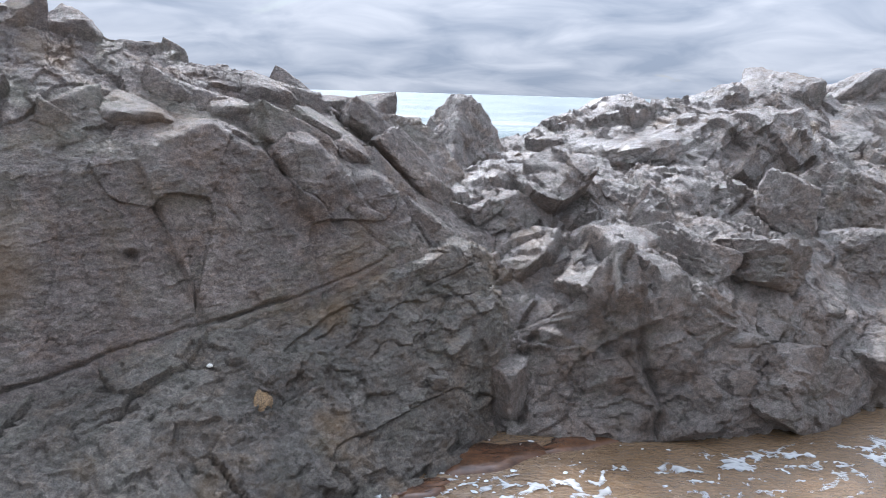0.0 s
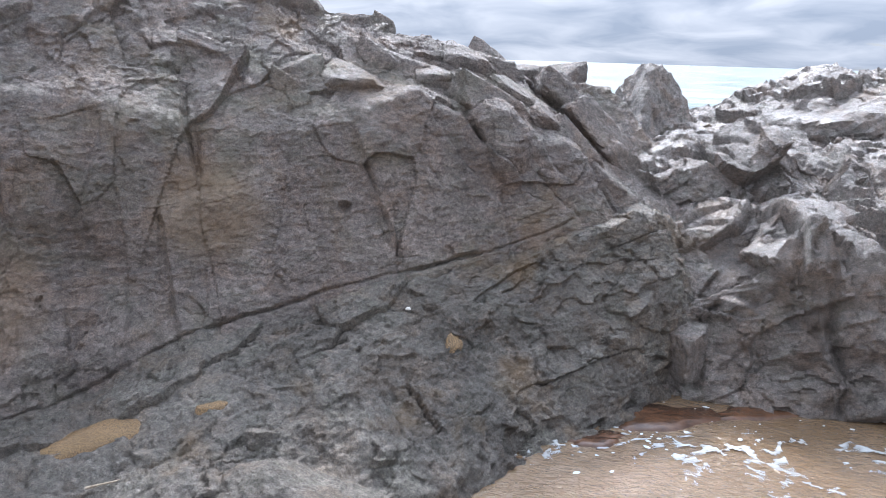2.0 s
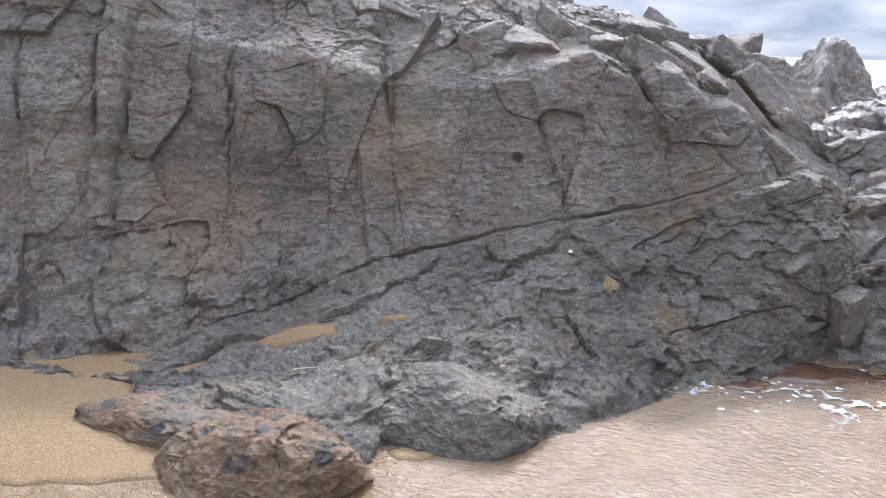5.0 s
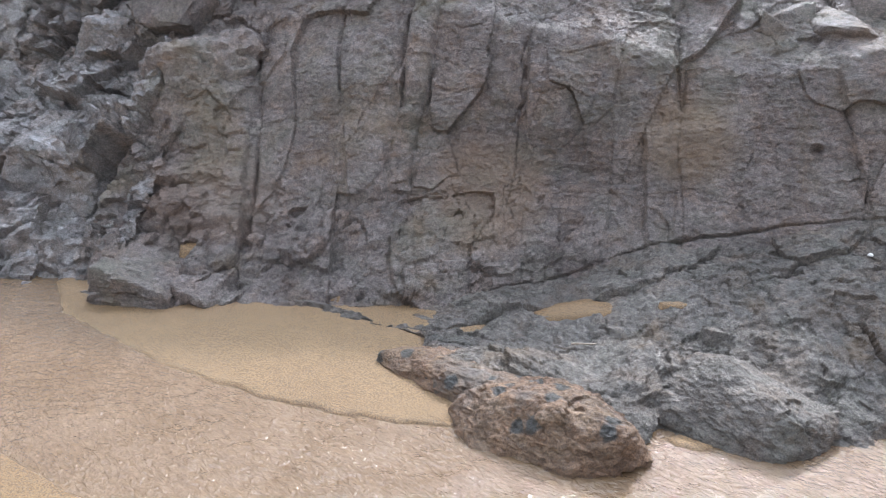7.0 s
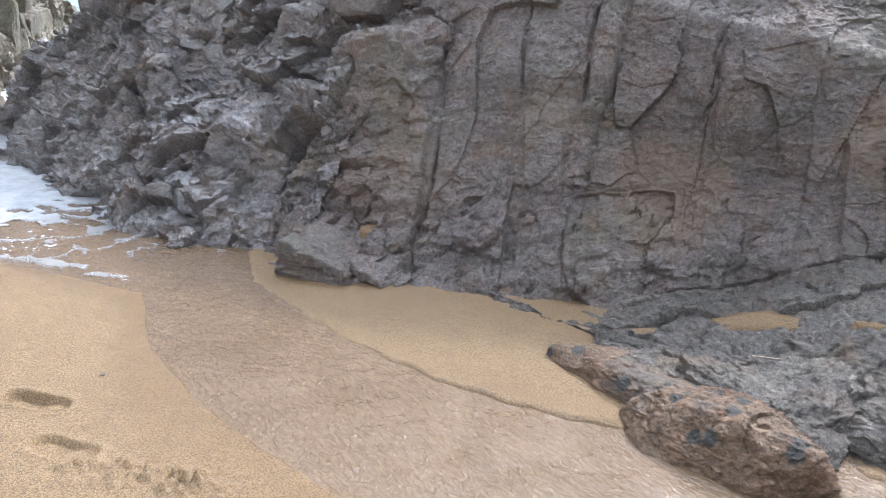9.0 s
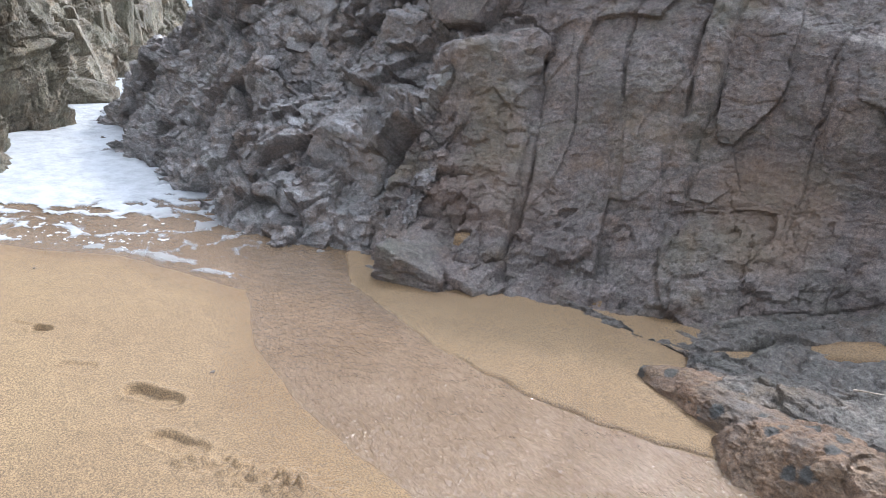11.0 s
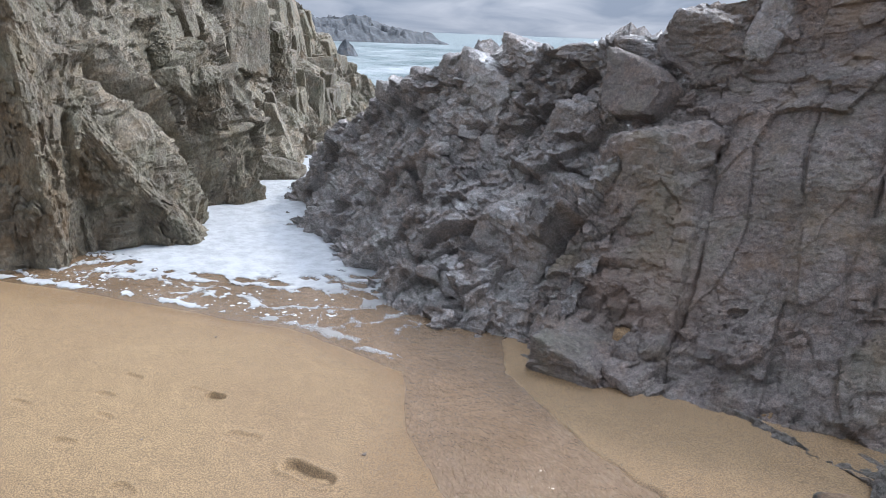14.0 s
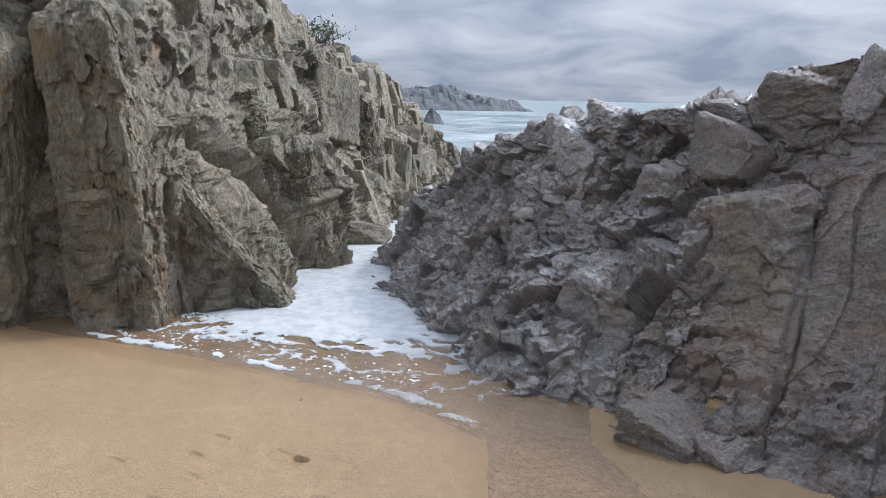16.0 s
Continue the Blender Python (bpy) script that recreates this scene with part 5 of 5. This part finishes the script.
flecks("foam_flecks", 110, 3, lambda r: ((lambda s: (s, 3.0 - .16 * (s + 1.6) + r.normal(0, .16)))(r.uniform(-2.7, -1.1))), (.004, .014), "small white foam flecks on brown water")
flecks("foam_flecks", 170, 4, lambda r: ((lambda s: (s, line_at(STREAM_NEAR, s) + .08 + abs(r.normal(0, .28))))(r.uniform(4.3, 6.3))), (.004, .013), "small white foam flecks on the wet sand edge")


def patch(name, s, q, z, rs, rq, seed, mat, label, slope=(0, 0)):
    """A shallow pocket of sand lying in a hollow of the rock."""
    rng = np.random.default_rng(seed)
    n = 36
    ph = rng.uniform(0, 6.28, 4)
    verts = [(s, q, z + .004)]
    for ring in (.5, 1.0, 1.15):
        for m in range(n):
            t = m * math.tau / n
            k = ring * (1 + .16 * math.sin(2 * t + ph[0]) + .12 * math.sin(3 * t + ph[1]) + .07 * math.sin(7 * t + ph[2]))
            verts.append((s + rs * k * math.cos(t), q + rq * k * math.sin(t), z + (.003 if ring < 1 else 0 if ring == 1 else -.05)))
    faces = [(0, 1 + m, 1 + (m + 1) % n) for m in range(n)]
    for r in (0, 1):
        faces += [(1 + r * n + m, 1 + (r + 1) * n + m, 1 + (r + 1) * n + (m + 1) % n, 1 + r * n + (m + 1) % n) for m in range(n)]
    verts = [(a, b, c + slope[0] * (a - s) + slope[1] * (b - q)) for a, b, c in verts]
    me = bpy.data.meshes.new(name)
    me.from_pydata(to_world(np.array(verts)).tolist(), [], faces)
    me.polygons.foreach_set("use_smooth", np.full(len(me.polygons), True))
    me.materials.append(mat)
    col = me.color_attributes.new("damp", "FLOAT_COLOR", "POINT")
    col.data.foreach_set("color", np.tile((.7, .7, .7, 1.0), len(verts)).astype(np.float32))
    return tagged(new(name, me), label, name.replace("_", " "), name.replace("_", " ") + "s")


def lie(pts, s, q, r):
    """The rock's height at a place and how it slopes there."""
    near = pts[np.hypot(pts[:, 0] - s, pts[:, 1] - q) < r]
    a = np.column_stack((near[:, 0] - s, near[:, 1] - q, np.ones(len(near))))
    c = np.linalg.lstsq(a, near[:, 2], rcond=None)[0]
    return c[2], (c[0], c[1])


def rock_q(pts, s, z, r=.04):
    near = np.hypot(pts[:, 0] - s, pts[:, 2] - z) < r
    return float(pts[near, 1].min()) if near.any() else 3.0


for k, (s, q, rs, rq) in enumerate(((.70, 2.90, .16, .085), (-.76, 3.12, .04, .02), (.25, 2.9, .05, .025))):
    z, slope = lie(apron_pts, s, q, rs)
    patch("sand_pocket", s, q, z + .010, rs, rq, 20 + k, SAND, "pocket of wet orange sand in a rock hollow", slope)
for k, (s, z, rs, rq) in enumerate(((2.70, .19, .05, .05), (1.9, .03, .04, .05), (1.42, .03, .06, .04))):
    patch("sand_pocket", s, rock_q(wall_pts, s, z) + .075, z, rs, rq, 30 + k, SAND, "pocket of wet orange sand in a rock hollow", (0, .6))
patch("sand_pocket", .14, 2.17, -.045, .08, .06, 6, SAND, "pocket of wet orange sand beside the boulder")
patch("weed_film", -1.72, 3.02, WATER_LEVEL + .005, .30, .13, 41, WEED, "dark red weed film in the shallow water")
patch("weed_film", -2.25, 2.98, WATER_LEVEL + .005, .26, .07, 42, WEED, "dark red weed film in the shallow water")
patch("weed_film", -1.35, 2.86, WATER_LEVEL + .005, .14, .06, 43, WEED, "dark red weed film in the shallow water")

# ---- distance ----
def far_sheet(name, crest, depth, mat, label, na, seed, amp, ground=-1.5, category="headland"):
    """A low rocky coast: crest is (x, y, z); it falls to the water on the near side and runs back on the far side."""
    c = np.array(crest)
    run = np.concatenate(((0,), np.cumsum(np.hypot(*np.diff(c[:, :2], axis=0).T))))
    u = np.linspace(0, run[-1], na)
    cx, cy, cz = (np.interp(u, run, c[:, k]) for k in range(3))
    rows = []
    for t in np.linspace(0, 1, 26):
        k = min(t / .6, 1)
        z = ground + (cz - ground) * k ** .8 if t <= .6 else cz + (ground - cz) * ((t - .6) / .4) ** 2
        rows.append(np.stack((cx - depth * (t - .6), cy + 0 * cx, z), -1))
    g = np.stack(rows, 1)
    p = g.reshape(-1, 3).copy()
    k = smooth(ground, ground + 2, p[:, 2])
    p[:, 2] += k * amp * (.8 * fbm(p / (4 * amp), 4, seed=seed) + blocks(p, (2.5 * amp, 2.5 * amp, 1.5 * amp), seed, .35, .7, 0))
    p[:, 0] += k * amp * fbm(p / (3 * amp), 4, seed=seed + 9)
    return mesh_grid(name, p, na, 26, mat, label=label, category=category)


far_sheet("headland", [(-152, -30, 26), (-150, -12, 19), (-150.1, -1.9, 12.4), (-150.1, 2.2, 10.0), (-150, 7.4, 7.6), (-149.7, 10.6, 4.6), (-149.1, 16.9, 3.7), (-148.6, 21.1, 4.3), (-147.7, 26.4, 2.8), (-146, 34.7, .6), (-145, 40, -2)],
          30, HEAD_ROCK, "hazy grey rocky headland across the water", 420, 91, 1.1)
far_sheet("islet", [(-59.7, 6.2, -.6), (-59.7, 6.9, .5), (-59.6, 7.4, .85), (-59.5, 7.9, .5), (-59.5, 8.6, -.6)], 3, HEAD_ROCK, "small dark rock islet in the surf", 90, 95, .25, -.8, "islet")


def shrub(s, q, z, height, seed):
    """A thin wind-bent shrub on the cliff top: twigs with small leaves."""
    rng = np.random.default_rng(seed)
    root = new("shrub")
    x, y, zz = to_world(np.array((s, q, z), float))
    root.location = (x, y, zz)
    wood, wn_, wl_, wb = material("twig_bark")
    wb.inputs["Base Color"].default_value, wb.inputs["Roughness"].default_value = (.12, .10, .08, 1), .9
    leaf, ln_, ll_, lb = material("shrub_leaf")
    nz = tex(ln_, ll_, "ShaderNodeTexNoise", ln_.new("ShaderNodeNewGeometry").outputs["Position"], Scale=9, Detail=3).outputs["Fac"]
    ll_.new(ramp(ln_, ll_, nz, (.3, (.05, .07, .03)), (.7, (.11, .13, .06))), lb.inputs["Base Color"])
    lb.inputs["Roughness"].default_value = .6
    curve = bpy.data.curves.new("twigs", "CURVE")
    curve.dimensions, curve.bevel_depth, curve.bevel_resolution = "3D", .008, 1
    lv, lf = [], []
    for k in range(16):
        sp = curve.splines.new("POLY")
        sp.points.add(4)
        dirn = np.array((rng.normal(0, .5), rng.normal(.35, .5), rng.uniform(.5, 1)))
        p = np.zeros(3)
        for m in range(5):
            sp.points[m].co = (*p, 1)
            sp.points[m].radius = 1 - .18 * m
            if m >= 2:
                for _ in range(10):
                    c = p + rng.normal(0, .05, 3)
                    a, b = rng.normal(0, 1, 3), rng.normal(0, 1, 3)
                    a, b = a / np.linalg.norm(a) * .028, b / np.linalg.norm(b) * .012
                    i = len(lv)
                    lv += [c - a, c + b, c + a, c - b]
                    lf.append((i, i + 1, i + 2, i + 3))
            p = p + dirn / np.linalg.norm(dirn) * height / 4 + rng.normal(0, .02, 3)
    tw = new("twigs", curve)
    tw.data.materials.append(wood)
    tw.parent = root
    me = bpy.data.meshes.new("leaves")
    me.from_pydata([tuple(v) for v in lv], [], lf)
    me.materials.append(leaf)
    new("leaves", me).parent = root
    return tagged(root, "sparse wind-bent green shrub on the cliff top", "shrub")


shrub(10.6, 4.75, 2.42, .32, 4)
